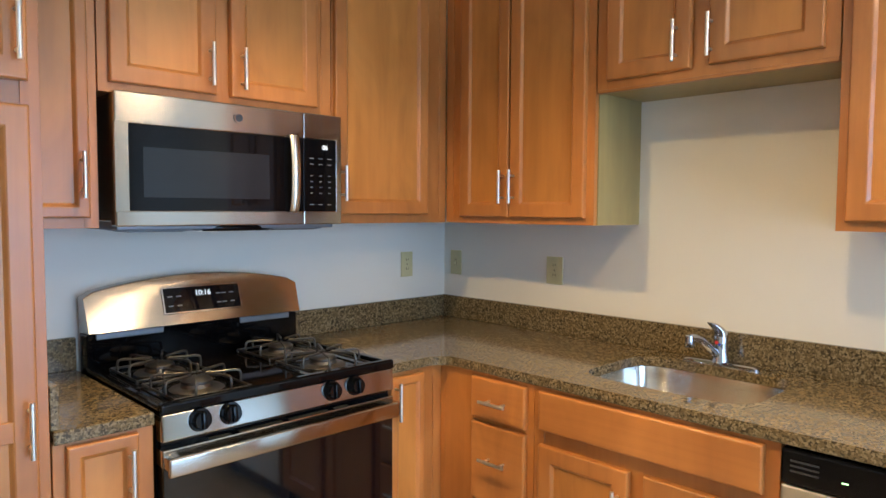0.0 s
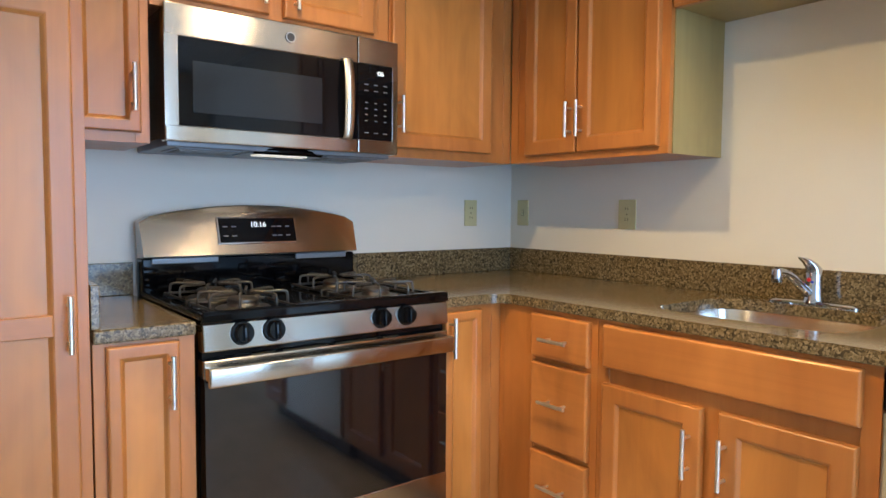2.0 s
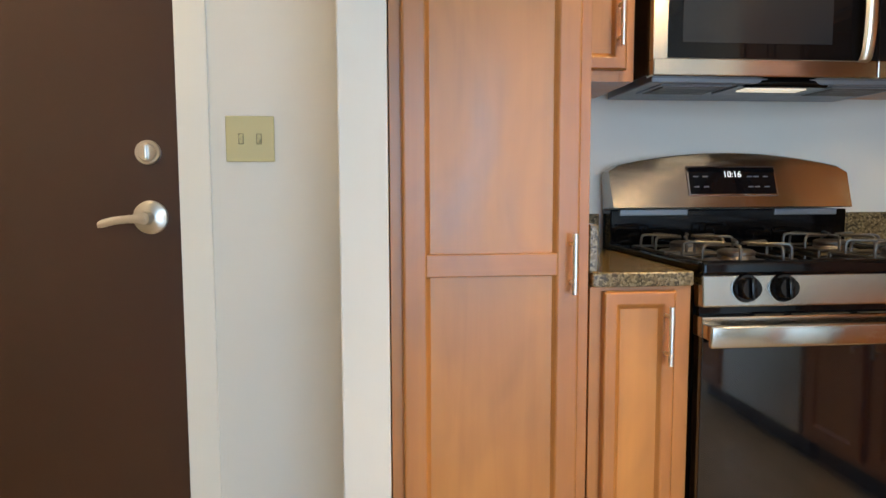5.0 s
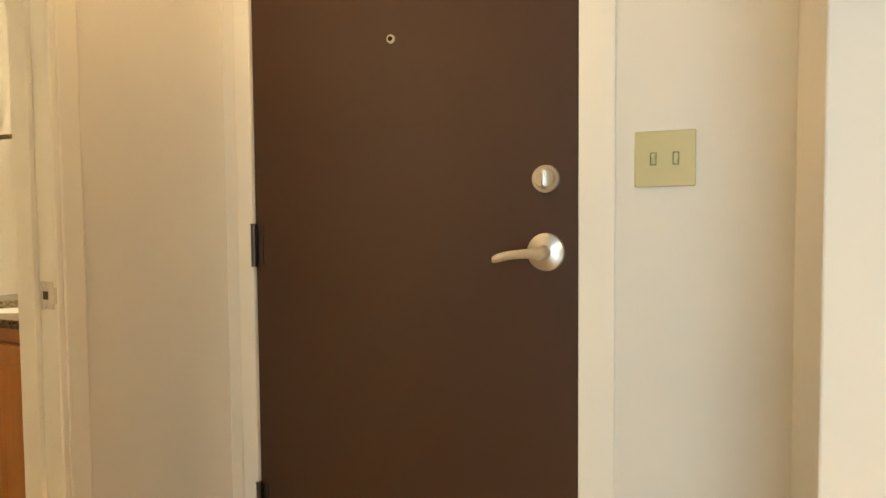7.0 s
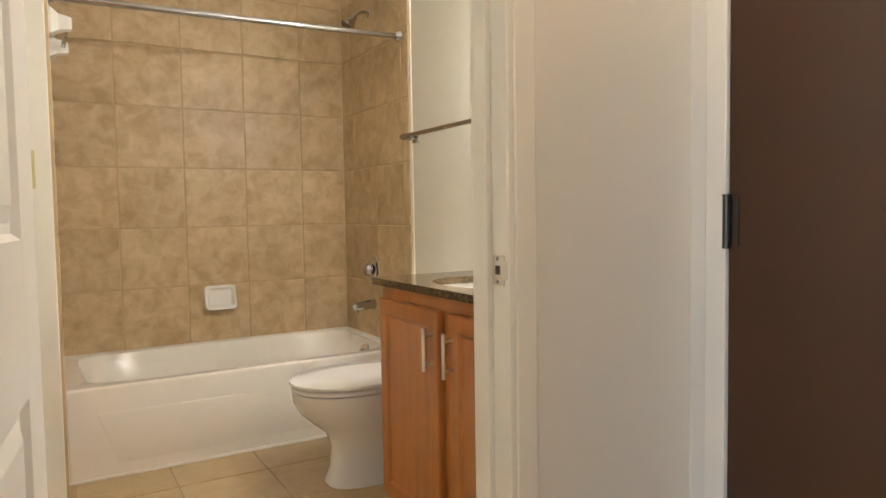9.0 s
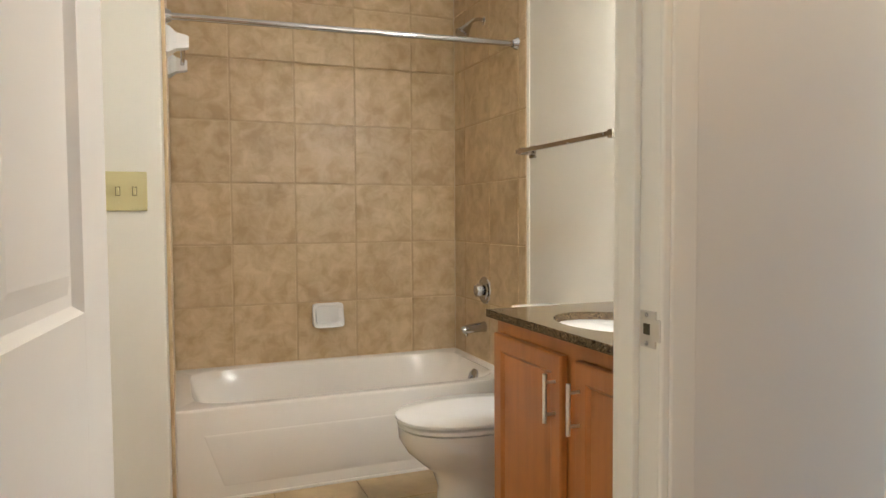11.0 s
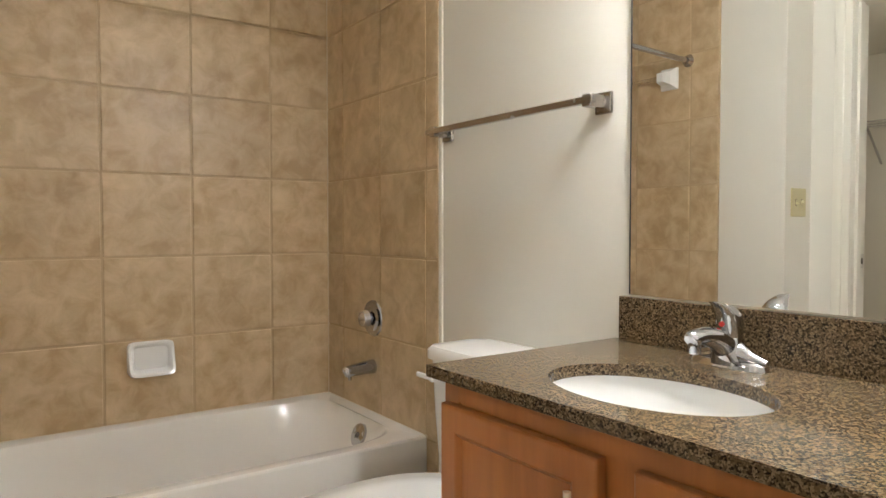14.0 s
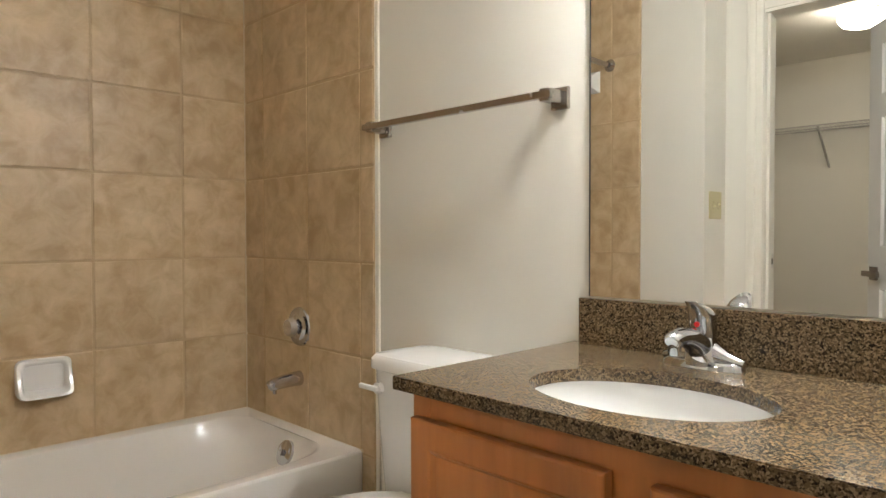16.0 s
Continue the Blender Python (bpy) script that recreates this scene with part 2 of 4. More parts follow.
def tube(points, r, n=8, closed=False):
    pts = [Vector(p) for p in points]
    if not closed and len(pts) > 2:
        rr0 = list(r) if isinstance(r, (list, tuple)) else [r] * len(pts)
        fine, radii = [], []
        for i in range(len(pts) - 1):
            p0, p1, p2, p3 = pts[max(i - 1, 0)], pts[i], pts[i + 1], pts[min(i + 2, len(pts) - 1)]
            for k in range(4):
                u = k / 4
                fine.append(0.5 * (2 * p1 + (p2 - p0) * u + (2 * p0 - 5 * p1 + 4 * p2 - p3) * u * u + (3 * p1 - p0 - 3 * p2 + p3) * u ** 3))
                radii.append(rr0[i] + (rr0[i + 1] - rr0[i]) * u)
        pts, r = fine + [pts[-1]], radii + [rr0[-1]]
    bm = bmesh.new()
    rings = []
    side = None
    for i, p in enumerate(pts):
        a = pts[i - 1] if (i > 0 or closed) else p
        b = pts[(i + 1) % len(pts)] if (i < len(pts) - 1 or closed) else p
        d = (b - a).normalized()
        if side is None:
            side = d.orthogonal().normalized()
        side = (side - d * side.dot(d)).normalized()
        up = d.cross(side)
        rr = r[i] if isinstance(r, (list, tuple)) else r
        rings.append([bm.verts.new(p + rr * (math.cos(t) * side + math.sin(t) * up)) for t in [2 * math.pi * k / n for k in range(n)]])
    for i in range(len(rings) - (0 if closed else 1)):
        a, b = rings[i], rings[(i + 1) % len(rings)]
        for k in range(n):
            bm.faces.new((a[k], a[(k + 1) % n], b[(k + 1) % n], b[k]))
    if not closed:
        bm.faces.new(rings[0][::-1]), bm.faces.new(rings[-1])
    bmesh.ops.recalc_face_normals(bm, faces=bm.faces)
    return bm


def loft(rings, cap0=True, cap1=True):
    """rings: lists of points with the same count."""
    bm = bmesh.new()
    vs = [[bm.verts.new(p) for p in ring] for ring in rings]
    n = len(vs[0])
    for a, b in zip(vs, vs[1:]):
        for k in range(n):
            bm.faces.new((a[k], a[(k + 1) % n], b[(k + 1) % n], b[k]))
    if cap0:
        bm.faces.new(vs[0][::-1])
    if cap1:
        bm.faces.new(vs[-1])
    bmesh.ops.recalc_face_normals(bm, faces=bm.faces)
    return bm


def oval(cx, cy, z, rx, ry, p=2.0, n=48):
    out = []
    for k in range(n):
        t = 2 * math.pi * k / n
        c, s = math.cos(t), math.sin(t)
        out.append((cx + rx * math.copysign(abs(c) ** (2 / p), c), cy + ry * math.copysign(abs(s) ** (2 / p), s), z))
    return out


def slab_with_hole(x0, x1, y0, y1, z0, z1, hole):
    """A rectangular slab with a hole through it; hole: points of the opening, at z 0."""
    cx, cy = sum(p[0] for p in hole) / len(hole), sum(p[1] for p in hole) / len(hole)
    angles = sorted([math.atan2(p[1] - cy, p[0] - cx) for p in hole])
    order = sorted(hole, key=lambda p: math.atan2(p[1] - cy, p[0] - cx))
    outer = []
    for a in angles:
        c, s = math.cos(a), math.sin(a)
        k = min(((x1 if c > 0 else x0) - cx) / c if abs(c) > 1e-6 else 9, ((y1 if s > 0 else y0) - cy) / s if abs(s) > 1e-6 else 9)
        outer.append([cx + k * c, cy + k * s])
    for qx in (x0, x1):
        for qy in (y0, y1):
            near = min(outer, key=lambda p: (p[0] - qx) ** 2 + (p[1] - qy) ** 2)
            near[0], near[1] = qx, qy
    ring = lambda pts, z: [(p[0], p[1], z) for p in pts]
    rings = [ring(outer, z0), ring(outer, z1), ring(order, z1), ring(order, z0), ring(outer, z0)]
    bm = loft(rings, False, False)
    bmesh.ops.remove_doubles(bm, verts=bm.verts, dist=1e-5)
    return bm


def join(*bms):
    out = bmesh.new()
    for b in bms:
        me = bpy.data.meshes.new("tmp")
        b.to_mesh(me)
        b.free()
        out.from_mesh(me)
        bpy.data.meshes.remove(me)
    return out


def spin(profile, at, n=32):
    return loft([oval(at[0], at[1], at[2] + z, max(r, 1e-4), max(r, 1e-4), 2, n) for r, z in profile])


def part(name, bm, mat, parent=None, label="", smooth=False):
    me = bpy.data.meshes.new(name)
    bm.to_mesh(me)
    bm.free()
    me.materials.append(mat)
    if smooth:
        for p in me.polygons:
            p.use_smooth = True
        me.set_sharp_from_angle(angle=radians(40))
    ob = new(name, me)
    if parent is not None:
        ob.parent = parent
        root = parent
        base = Vector((0, 0, 0))
        if parent.type == "EMPTY":
            ob.matrix_parent_inverse = parent.matrix_basis.inverted()
    if label:
        ob["label"] = label
    return ob


def thing(name, at, label, category, group=""):
    ob = new(name)
    ob.empty_display_size = 0.05
    ob.location = at
    ob.matrix_basis = Matrix.Translation(at)
    return tagged(ob, label, category, group)


def structure(name, bm, mat, label=""):
    return tagged(part(name, bm, mat), label, kind="structure")


def facing_south(x, y, z):
    """Local axes u (along the front), v (out of the front), w (up) for a front that faces -y."""
    return Matrix(((1, 0, 0, x), (0, -1, 0, y), (0, 0, 1, z), (0, 0, 0, 1)))


def facing_west(x, y, z):
    return Matrix(((0, -1, 0, x), (-1, 0, 0, y), (0, 0, 1, z), (0, 0, 0, 1)))


def placed(bm, m):
    bm.transform(m)
    bmesh.ops.recalc_face_normals(bm, faces=bm.faces)
    return bm


# ---- shells ----
H = 2.44
T = 0.11


def build_shell():
    structure("floor", bx(-3.955, 0.11, -5.1, 0.11, -0.1, 0.0), FLOORING, "grey-brown wood-look plank floor")
    structure("floor_bath", bx(-6.5, -3.955, -1.80, 0.1, -0.1, 0.046), GROUT, "grout bed under the beige bathroom floor tiles")
    structure("floor_closet", bx(-6.5, -3.955, -4.6, -1.80, -0.1, 0.0), FLOORING, "grey-brown plank floor of the closet")
    structure("ceiling", bx(-6.5, 0.11, -5.1, 0.11, H, H + 0.1), CEILING, "flat off-white painted ceiling")
    structure("wall_north", bx(-2.40, 0.11, 0.0, T, 0, H), WALL, "cream painted kitchen wall behind the range")
    structure("wall_east", bx(0.0, T, -5.1, 0.0, 0, H), WALL, "cream painted kitchen wall behind the sink")
    structure("wall_stub", bx(-2.402, -2.302, -0.65, 0.0, 0, H, 0.004), WALL, "narrow cream wall end beside the pantry")
    structure("wall_entry", bx(-2.755, -2.402, -0.20, -0.09, 0, H), WALL, "cream wall beside the entry door")
    structure("wall_entry_header", bx(-3.79, -2.755, -0.20, -0.09, 2.13, H), WALL, "cream wall above the entry door")
    structure("wall_entry_side", bx(-3.84, -3.79, -0.20, -0.09, 0, H), WALL, "narrow cream wall at the entry door's hinges")
    structure("wall_hall_near", bx(-3.955, -3.84, -0.71, 0.10, 0, H), WALL, "cream hall wall between bathroom and entry door")
    structure("wall_hall_header", bx(-3.955, -3.84, -1.545, -0.71, 2.07, H), WALL, "cream wall above the bathroom door")
    structure("wall_hall_far", bx(-3.955, -3.84, -5.1, -1.545, 0, H), WALL, "cream hall wall past the bathroom door")
    structure("wall_bath_north", bx(-6.5, -3.955, -0.015, 0.10, 0, H), WALL, "cream bathroom wall behind vanity and toilet")
    structure("wall_bath_west", bx(-6.5, -6.39, -1.80, -0.015, 0, H), WALL, "bathroom end wall behind the tub tiles")
    structure("wall_bath_chase", bx(-6.39, -5.21, -1.80, -1.48, 0, H, 0.004), WALL, "cream wall block at the tub's foot with a switch")
    for x0, x1, z0 in ((-5.21, -5.045, 0), (-4.39, -3.955, 0), (-5.045, -4.39, 2.03)):
        structure("wall_bath_south", bx(x0, x1, -1.80, -1.69, z0, H), WALL, "cream bathroom wall round the closet door")
    structure("wall_closet_south", bx(-6.5, -3.955, -4.6, -4.5, 0, H), WALL, "cream closet end wall")
    structure("wall_closet_west", bx(-6.5, -6.4, -4.5, -1.80, 0, H), WALL, "cream closet side wall")
    # living end with its window
    for x0, x1, z0, z1 in ((-3.84, -2.4, 0, H), (-0.4, 0, 0, H), (-2.4, -0.4, 2.15, H), (-2.4, -0.4, 0, 0.15)):
        structure("wall_south", bx(x0, x1, -5.1, -5.0, z0, z1), WALL, "cream living room wall with a wide window")
    win = structure("window_1", bx(-2.4, -0.4, -5.07, -5.03, 0.15, 0.19), WHITE, "wide white framed window to the daylight")
    for args in ((-2.4, -0.4, 2.11, 2.15), (-2.4, -2.36, 0.19, 2.11), (-0.44, -0.4, 0.19, 2.11), (-1.42, -1.38, 0.19, 2.11)):
        part("window_frame", bx(args[0], args[1], -5.07, -5.03, args[2], args[3]), WHITE, win)
    structure("backdrop", bx(-30, 30, -40.1, -40, -3, 25), glow("pale_sky", (0.75, 0.87, 1.0), 1.2), "pale sky beyond the window")
    structure("ground", bx(-60, 60, -60, -5.2, -0.3, -0.2), paint("ground_grey", (0.3, 0.3, 0.28), 0.9), "grey ground outside")
    structure("baseboard", join(bx(-3.84, -0.0, -5.0, -4.985, 0, 0.1), bx(-0.015, 0, -5.0, -2.75, 0, 0.1),
              bx(-3.84, -3.826, -5.0, -1.62, 0, 0.1), bx(-3.84, -3.826, -0.66, -0.22, 0, 0.1)), BASE_DARK, "dark vinyl wall base")
    structure("baseboard_entry", bx(-2.74, -2.41, -0.212, -0.20, 0, 0.1), BASE_DARK, "dark vinyl wall base")
    structure("baseboard_bath", join(bx(-5.21, -5.198, -1.69, -1.485, 0.05, 0.14), bx(-5.56, -4.86, -0.027, -0.015, 0.05, 0.14)), BASE_TAUPE, "taupe vinyl wall base in the bathroom")


build_shell()


# ---- cabinet fronts ----
def rect_ring(u0, u1, w0, w1, inset, v):
    return [(u0 + inset, v, w0 + inset), (u1 - inset, v, w0 + inset), (u1 - inset, v, w1 - inset), (u0 + inset, v, w1 - inset)]


def door_frame(u0, u1, w0, w1, rail, thick=0.02):
    """Stiles and rails with a rounded outer edge and a routed inner edge."""
    side = [rect_ring(u0, u1, w0, w1, i, v) for i, v in ((0, 0.0), (0, thick - 0.006), (0.0012, thick - 0.0025), (0.004, thick - 0.0004), (0.007, thick))]
    inner = [rect_ring(u0, u1, w0, w1, rail + i, v) for i, v in ((-0.012, thick), (-0.008, thick - 0.0015), (-0.003, thick - 0.0065), (0.0, thick - 0.009), (0.0, 0.0))]
    return loft(side + inner, False, False)


def door_panel(u0, u1, w0, w1, rail, thick=0.02):
    r = rail - 0.001
    return bx(u0 + r, u1 - r, 0.001, thick - 0.0088, w0 + r, w1 - r)


def slab_front(u0, u1, w0, w1, thick=0.02):
    return loft([rect_ring(u0, u1, w0, w1, i, v) for i, v in ((0, 0.0), (0, thick - 0.007), (0.0015, thick - 0.003), (0.005, thick - 0.0005), (0.009, thick))], False, True)


def bar_handle(u, w, length, upright=True, v=0.02):
    half = length / 2
    d = Vector((0, 0, 1)) if upright else Vector((1, 0, 0))
    c = Vector((u, v + 0.03, w))
    post = d * (half - 0.022)
    out = Vector((0, 0.03, 0))
    return join(cyl(c - d * half, c + d * half, 0.0058, n=14), cyl(c - post - out, c - post, 0.0045, n=10), cyl(c + post - out, c + post, 0.0045, n=10))


def cabinet(name, m, width, height, depth, fronts, label, frame=0.04, wood_mat=None, end=None, kick=0.0, group="", body_top=None):
    """fronts: kind, u0, u1, w0, w1, handle (u, w, length, upright) or None, in metres from the face frame's lower corner."""
    wood_mat = wood_mat or WOOD
    at = m.translation
    ob = thing(name, (at.x, at.y, at.z), label, "cabinet", group)
    part("body", placed(bx(0.001, width - 0.001, -depth, -0.019, kick, body_top or height), m), wood_mat, ob)
    if kick:
        part("toe_kick", placed(bx(0.002, width - 0.002, -depth, -0.07, 0, kick), m), BASE_DARK, ob)
    part("face_frame", placed(join(bx(0.001, frame, -0.019, 0, kick, height, 0.001), bx(width - frame, width - 0.001, -0.019, 0, kick, height, 0.001),
         bx(frame, width - frame, -0.019, -0.0006, kick, kick + 0.04), bx(frame, width - frame, -0.019, -0.0006, height - 0.04, height),
         bx(frame, width - frame, -0.019, -0.004, kick + 0.04, height - 0.04)), m), wood_mat, ob)
    if end:
        part("end_panel", placed(bx(width - 0.001, width + 0.003, -depth, -0.02, kick, height), m), end, ob, "unstained olive plywood end panel")
    for kind, u0, u1, w0, w1, handle in fronts:
        rail = min(0.058, (u1 - u0) * 0.24)
        bm = slab_front(u0, u1, w0, w1) if kind == "drawer" else door_frame(u0, u1, w0, w1, rail)
        tall = kind == "tall_door"
        kind = "drawer" if kind == "drawer" else "door"
        horizontal = WOOD_H if abs(m[1][0]) > 0.5 else WOOD_X
        front = part("door" if kind == "door" else "drawer_front", placed(bm, m), wood_mat if kind == "door" else horizontal, ob)
        if kind == "door":
            part("panel", placed(door_panel(u0, u1, w0, w1, rail), m), VENEER if wood_mat is WOOD else wood_mat, front)
        if tall:
            part("mid_rail", placed(bx(u0 + rail - 0.01, u1 - rail + 0.01, 0.005, 0.0196, 0.91, 0.958, 0.0025), m), horizontal, front)
        if handle:
            part("handle", placed(bar_handle(*handle), m), HANDLE, front, "brushed nickel bar handle", True)
    return ob


KH = 0.125


# ---- kitchen cabinets ----
def build_kitchen_cabinets():
    # pantry
    m = facing_south(-2.300, -0.632, 0)
    cabinet("pantry_cabinet", m, 0.424, 2.36, 0.62,
            [("tall_door", 0.025, 0.398, 0.12, 1.645, (0.379, 0.937, 0.126, True)),
             ("door", 0.025, 0.398, 1.697, 2.32, (0.376, 1.80, 0.13, True))],
            "tall stained maple pantry cabinet with two doors", kick=0.1)
    # base cabinets on the range wall
    cabinet("base_cabinet", facing_south(-1.874, -0.632, 0), 0.228, 0.882, 0.61,
            [("door", 0.027, 0.187, 0.16, 0.873, (0.163, 0.78, 0.126, True))],
            "narrow stained maple base cabinet beside the range", kick=0.1)
    cabinet("base_cabinet", facing_south(-0.882, -0.632, 0), 0.2465, 0.882, 0.61,
            [("door", 0.002, 0.150, 0.19, 0.866, (0.016, 0.79, 0.126, True))],
            "narrow stained maple corner base cabinet with one door", kick=0.1)
    # base cabinets on the sink wall; u runs to -y
    m = facing_west(-0.635, -0.650, 0)
    cabinet("drawer_cabinet", m, 0.40, 0.882, 0.60,
            [("drawer", 0.145, 0.375, 0.732, 0.867, (0.26, 0.795, 0.108, False)),
             ("drawer", 0.145, 0.375, 0.452, 0.715, (0.26, 0.60, 0.108, False)),
             ("drawer", 0.145, 0.375, 0.20, 0.433, (0.26, 0.335, 0.108, False))],
            "stained maple drawer cabinet with three slab drawers", kick=0.1, frame=0.14)
    part("corner_filler", bx(-0.6345, -0.60, -0.6505, -0.600, 0.1, 0.882), WOOD, bpy.data.objects["drawer_cabinet"])
    m = facing_west(-0.635, -1.050, 0)
    cabinet("sink_cabinet", m, 0.728, 0.882, 0.60,
            [("drawer", 0.028, 0.693, 0.748, 0.869, None),
             ("door", 0.028, 0.338, 0.13, 0.702, (0.309, 0.585, 0.126, True)),
             ("door", 0.384, 0.690, 0.13, 0.705, (0.405, 0.585, 0.126, True))],
            "stained maple sink base cabinet with two doors", kick=0.1, body_top=0.69)
    cabinet("base_cabinet", facing_west(-0.635, -2.385, 0), 0.30, 0.882, 0.60,
            [("door", 0.03, 0.27, 0.13, 0.867, (0.06, 0.78, 0.126, True))],
            "stained maple base cabinet past the dishwasher", kick=0.1)
    # wall cabinets on the range wall
    cabinet("wall_cabinet", facing_south(-1.876, -0.312, 1.367), 0.216, 0.98, 0.312,
            [("door", 0.02, 0.19, 0.028, 0.95, (0.167, 0.145, 0.126, True))],
            "narrow stained maple wall cabinet between pantry and microwave")
    cabinet("wall_cabinet", facing_south(-1.658, -0.312, 1.748), 0.778, 0.60, 0.312,
            [("door", 0.028, 0.342, 0.028, 0.575, (0.318, 0.115, 0.13, True)),
             ("door", 0.390, 0.712, 0.028, 0.575, (0.424, 0.115, 0.13, True))],
            "short stained maple wall cabinet over the microwave")
    cabinet("wall_cabinet", facing_south(-0.878, -0.312, 1.372), 0.5775, 0.975, 0.312,
            [("door", 0.006, 0.46, 0.033, 0.945, (0.030, 0.145, 0.126, True))],
            "stained maple corner wall cabinet with one wide door")
    # wall cabinets on the sink wall
    cabinet("wall_cabinet", facing_west(-0.300, -0.314, 1.372), 0.722, 0.975, 0.30,
            [("door", 0.095, 0.351, 0.025, 0.945, (0.330, 0.14, 0.126, True)),
             ("door", 0.358, 0.690, 0.025, 0.945, (0.380, 0.14, 0.126, True))],
            "stained maple wall cabinet with two doors and a raw side", end=LAMINATE)
    bridge = cabinet("wall_cabinet", facing_west(-0.300, -1.040, 1.830), 0.738, 0.517, 0.30,
            [("door", 0.045, 0.335, 0.025, 0.49, (0.292, 0.11, 0.126, True)),
             ("door", 0.392, 0.702, 0.028, 0.49, (0.400, 0.11, 0.126, True))],
            "short stained maple wall cabinet bridging over the sink", end=None)
    cabinet("wall_cabinet", facing_west(-0.300, -1.780, 1.372), 0.60, 0.975, 0.30,
            [("door", 0.025, 0.295, 0.025, 0.945, (0.27, 0.14, 0.126, True)), ("door", 0.305, 0.575, 0.025, 0.945, (0.33, 0.14, 0.126, True))],
            "stained maple wall cabinet past the sink")
    part("bottom_panel", bx(-0.279, -0.002, -1.776, -1.042, 1.825, 1.8302), LAMINATE, bridge, "raw olive plywood underside")
    part("bottom_lip", bx(-0.300, -0.279, -1.776, -1.042, 1.819, 1.8302, 0.002), WOOD_H, bridge)


build_kitchen_cabinets()


def build_counters():
    ob = thing("countertop", (-0.3, -0.3, 0.882), "polished olive-brown granite kitchen countertop with a sink cutout", "countertop")
    hole = oval(-0.325, -1.395, 0, 0.205, 0.265, 5.0, 64)
    c = (-0.645 - 0.07, -0.645 - 0.07)
    arc = [(c[0] + 0.07 * math.cos(a), c[1] + 0.07 * math.sin(a)) for a in [math.pi / 2 * k / 8 for k in range(9)]]
    outline = arc[::-1] + [(-0.645, -0.645)]
    fillet = loft([[(x, y, 0.882) for x, y in outline], [(x, y, 0.914) for x, y in outline]])
    part("slab", join(bx(-0.880, 0, -0.645, 0, 0.882, 0.914), slab_with_hole(-0.645, 0, -2.70, -0.6449, 0.882, 0.914, hole), fillet,
         bx(-0.880, -0.70, -0.6495, -0.645, 0.885, 0.911), bx(-0.6495, -0.645, -2.70, -0.70, 0.885, 0.911)), GRANITE, ob)
    part("backsplash", join(bx(-0.884, -0.02, -0.02, -0.001, 0.914, 1.016, 0.002), bx(-0.02, -0.001, -2.70, -0.001, 0.914, 1.016, 0.002)), GRANITE, ob)
    ob = thing("countertop", (-1.76, -0.3, 0.882), "short polished granite countertop between pantry and range", "countertop")
    part("slab", join(bx(-1.872, -1.646, -0.645, 0, 0.882, 0.914, 0.004)), GRANITE, ob)
    part("backsplash", join(bx(-1.872, -1.646, -0.02, -0.001, 0.914, 1.016, 0.002), bx(-1.874, -1.855, -0.63, -0.02, 0.914, 1.016, 0.002)), GRANITE, ob)
    # sink bowl under the cutout
    s = thing("kitchen_sink", (-0.325, -1.395, 0.70), "undermount stainless steel kitchen sink bowl", "sink")
    rings = [oval(-0.325, -1.395, z, rx, ry, p, 64) for z, rx, ry, p in ((0.880, 0.235, 0.295, 6), (0.880, 0.208, 0.268, 5), (0.86, 0.204, 0.264, 5), (0.74, 0.19, 0.25, 5), (0.715, 0.17, 0.23, 4.5), (0.708, 0.05, 0.06, 3))]
    part("bowl", loft(rings, False, True), SINK_STEEL, s, "", True)
    part("drain", spin([(0.045, 0), (0.045, 0.004), (0.03, 0.006), (0.01, 0.004)], (-0.325, -1.395, 0.709)), CHROME, s, "", True)
    # faucet
    fx, fy = -0.085, -1.395
    f = thing("kitchen_faucet", (fx, fy, 0.914), "chrome single-lever kitchen faucet with red and blue mark", "faucet")
    part("deck_plate", loft([oval(fx, fy, z, rx, ry, 3.2) for z, rx, ry in ((0.914, 0.03, 0.127), (0.920, 0.03, 0.127), (0.926, 0.024, 0.118), (0.929, 0.018, 0.06))]), CHROME, f, "", True)
    part("valve_body", spin([(0.030, 0), (0.027, 0.01), (0.0235, 0.03), (0.0225, 0.06), (0.0225, 0.085), (0.019, 0.094), (0.005, 0.098)], (fx, fy, 0.924)), CHROME, f, "", True)
    part("spout", tube([(fx - 0.005, fy + 0.004, 0.945), (fx - 0.045, fy + 0.014, 0.972), (fx - 0.09, fy + 0.024, 1.003), (fx - 0.125, fy + 0.031, 1.016), (fx - 0.150, fy + 0.036, 1.018)],
         [0.016, 0.0135, 0.0115, 0.0115, 0.0125], 14), CHROME, f, "", True)
    part("aerator", spin([(0.0135, 0), (0.0145, 0.004), (0.0145, 0.022), (0.0125, 0.036), (0.004, 0.038)], (fx - 0.152, fy + 0.036, 0.990)), CHROME, f, "", True)
    part("lever", loft([oval(fx + dx, fy + dy, z, rx, ry, 2.6, 24) for dx, dy, z, rx, ry in ((0, 0, 1.012, 0.0215, 0.0215), (-0.002, 0.001, 1.026, 0.020, 0.0205), (-0.012, 0.008, 1.040, 0.018, 0.019), (-0.026, 0.016, 1.052, 0.014, 0.016), (-0.038, 0.023, 1.058, 0.006, 0.009))]), CHROME, f, "", True)
    part("red_mark", cyl((fx - 0.0215, fy + 0.004, 0.992), (fx - 0.0245, fy + 0.004, 0.992), 0.006, n=12), RED, f)
    part("blue_mark", cyl((fx - 0.0215, fy - 0.006, 0.986), (fx - 0.0245, fy - 0.006, 0.986), 0.004, n=12), BLUE, f)


build_counters()


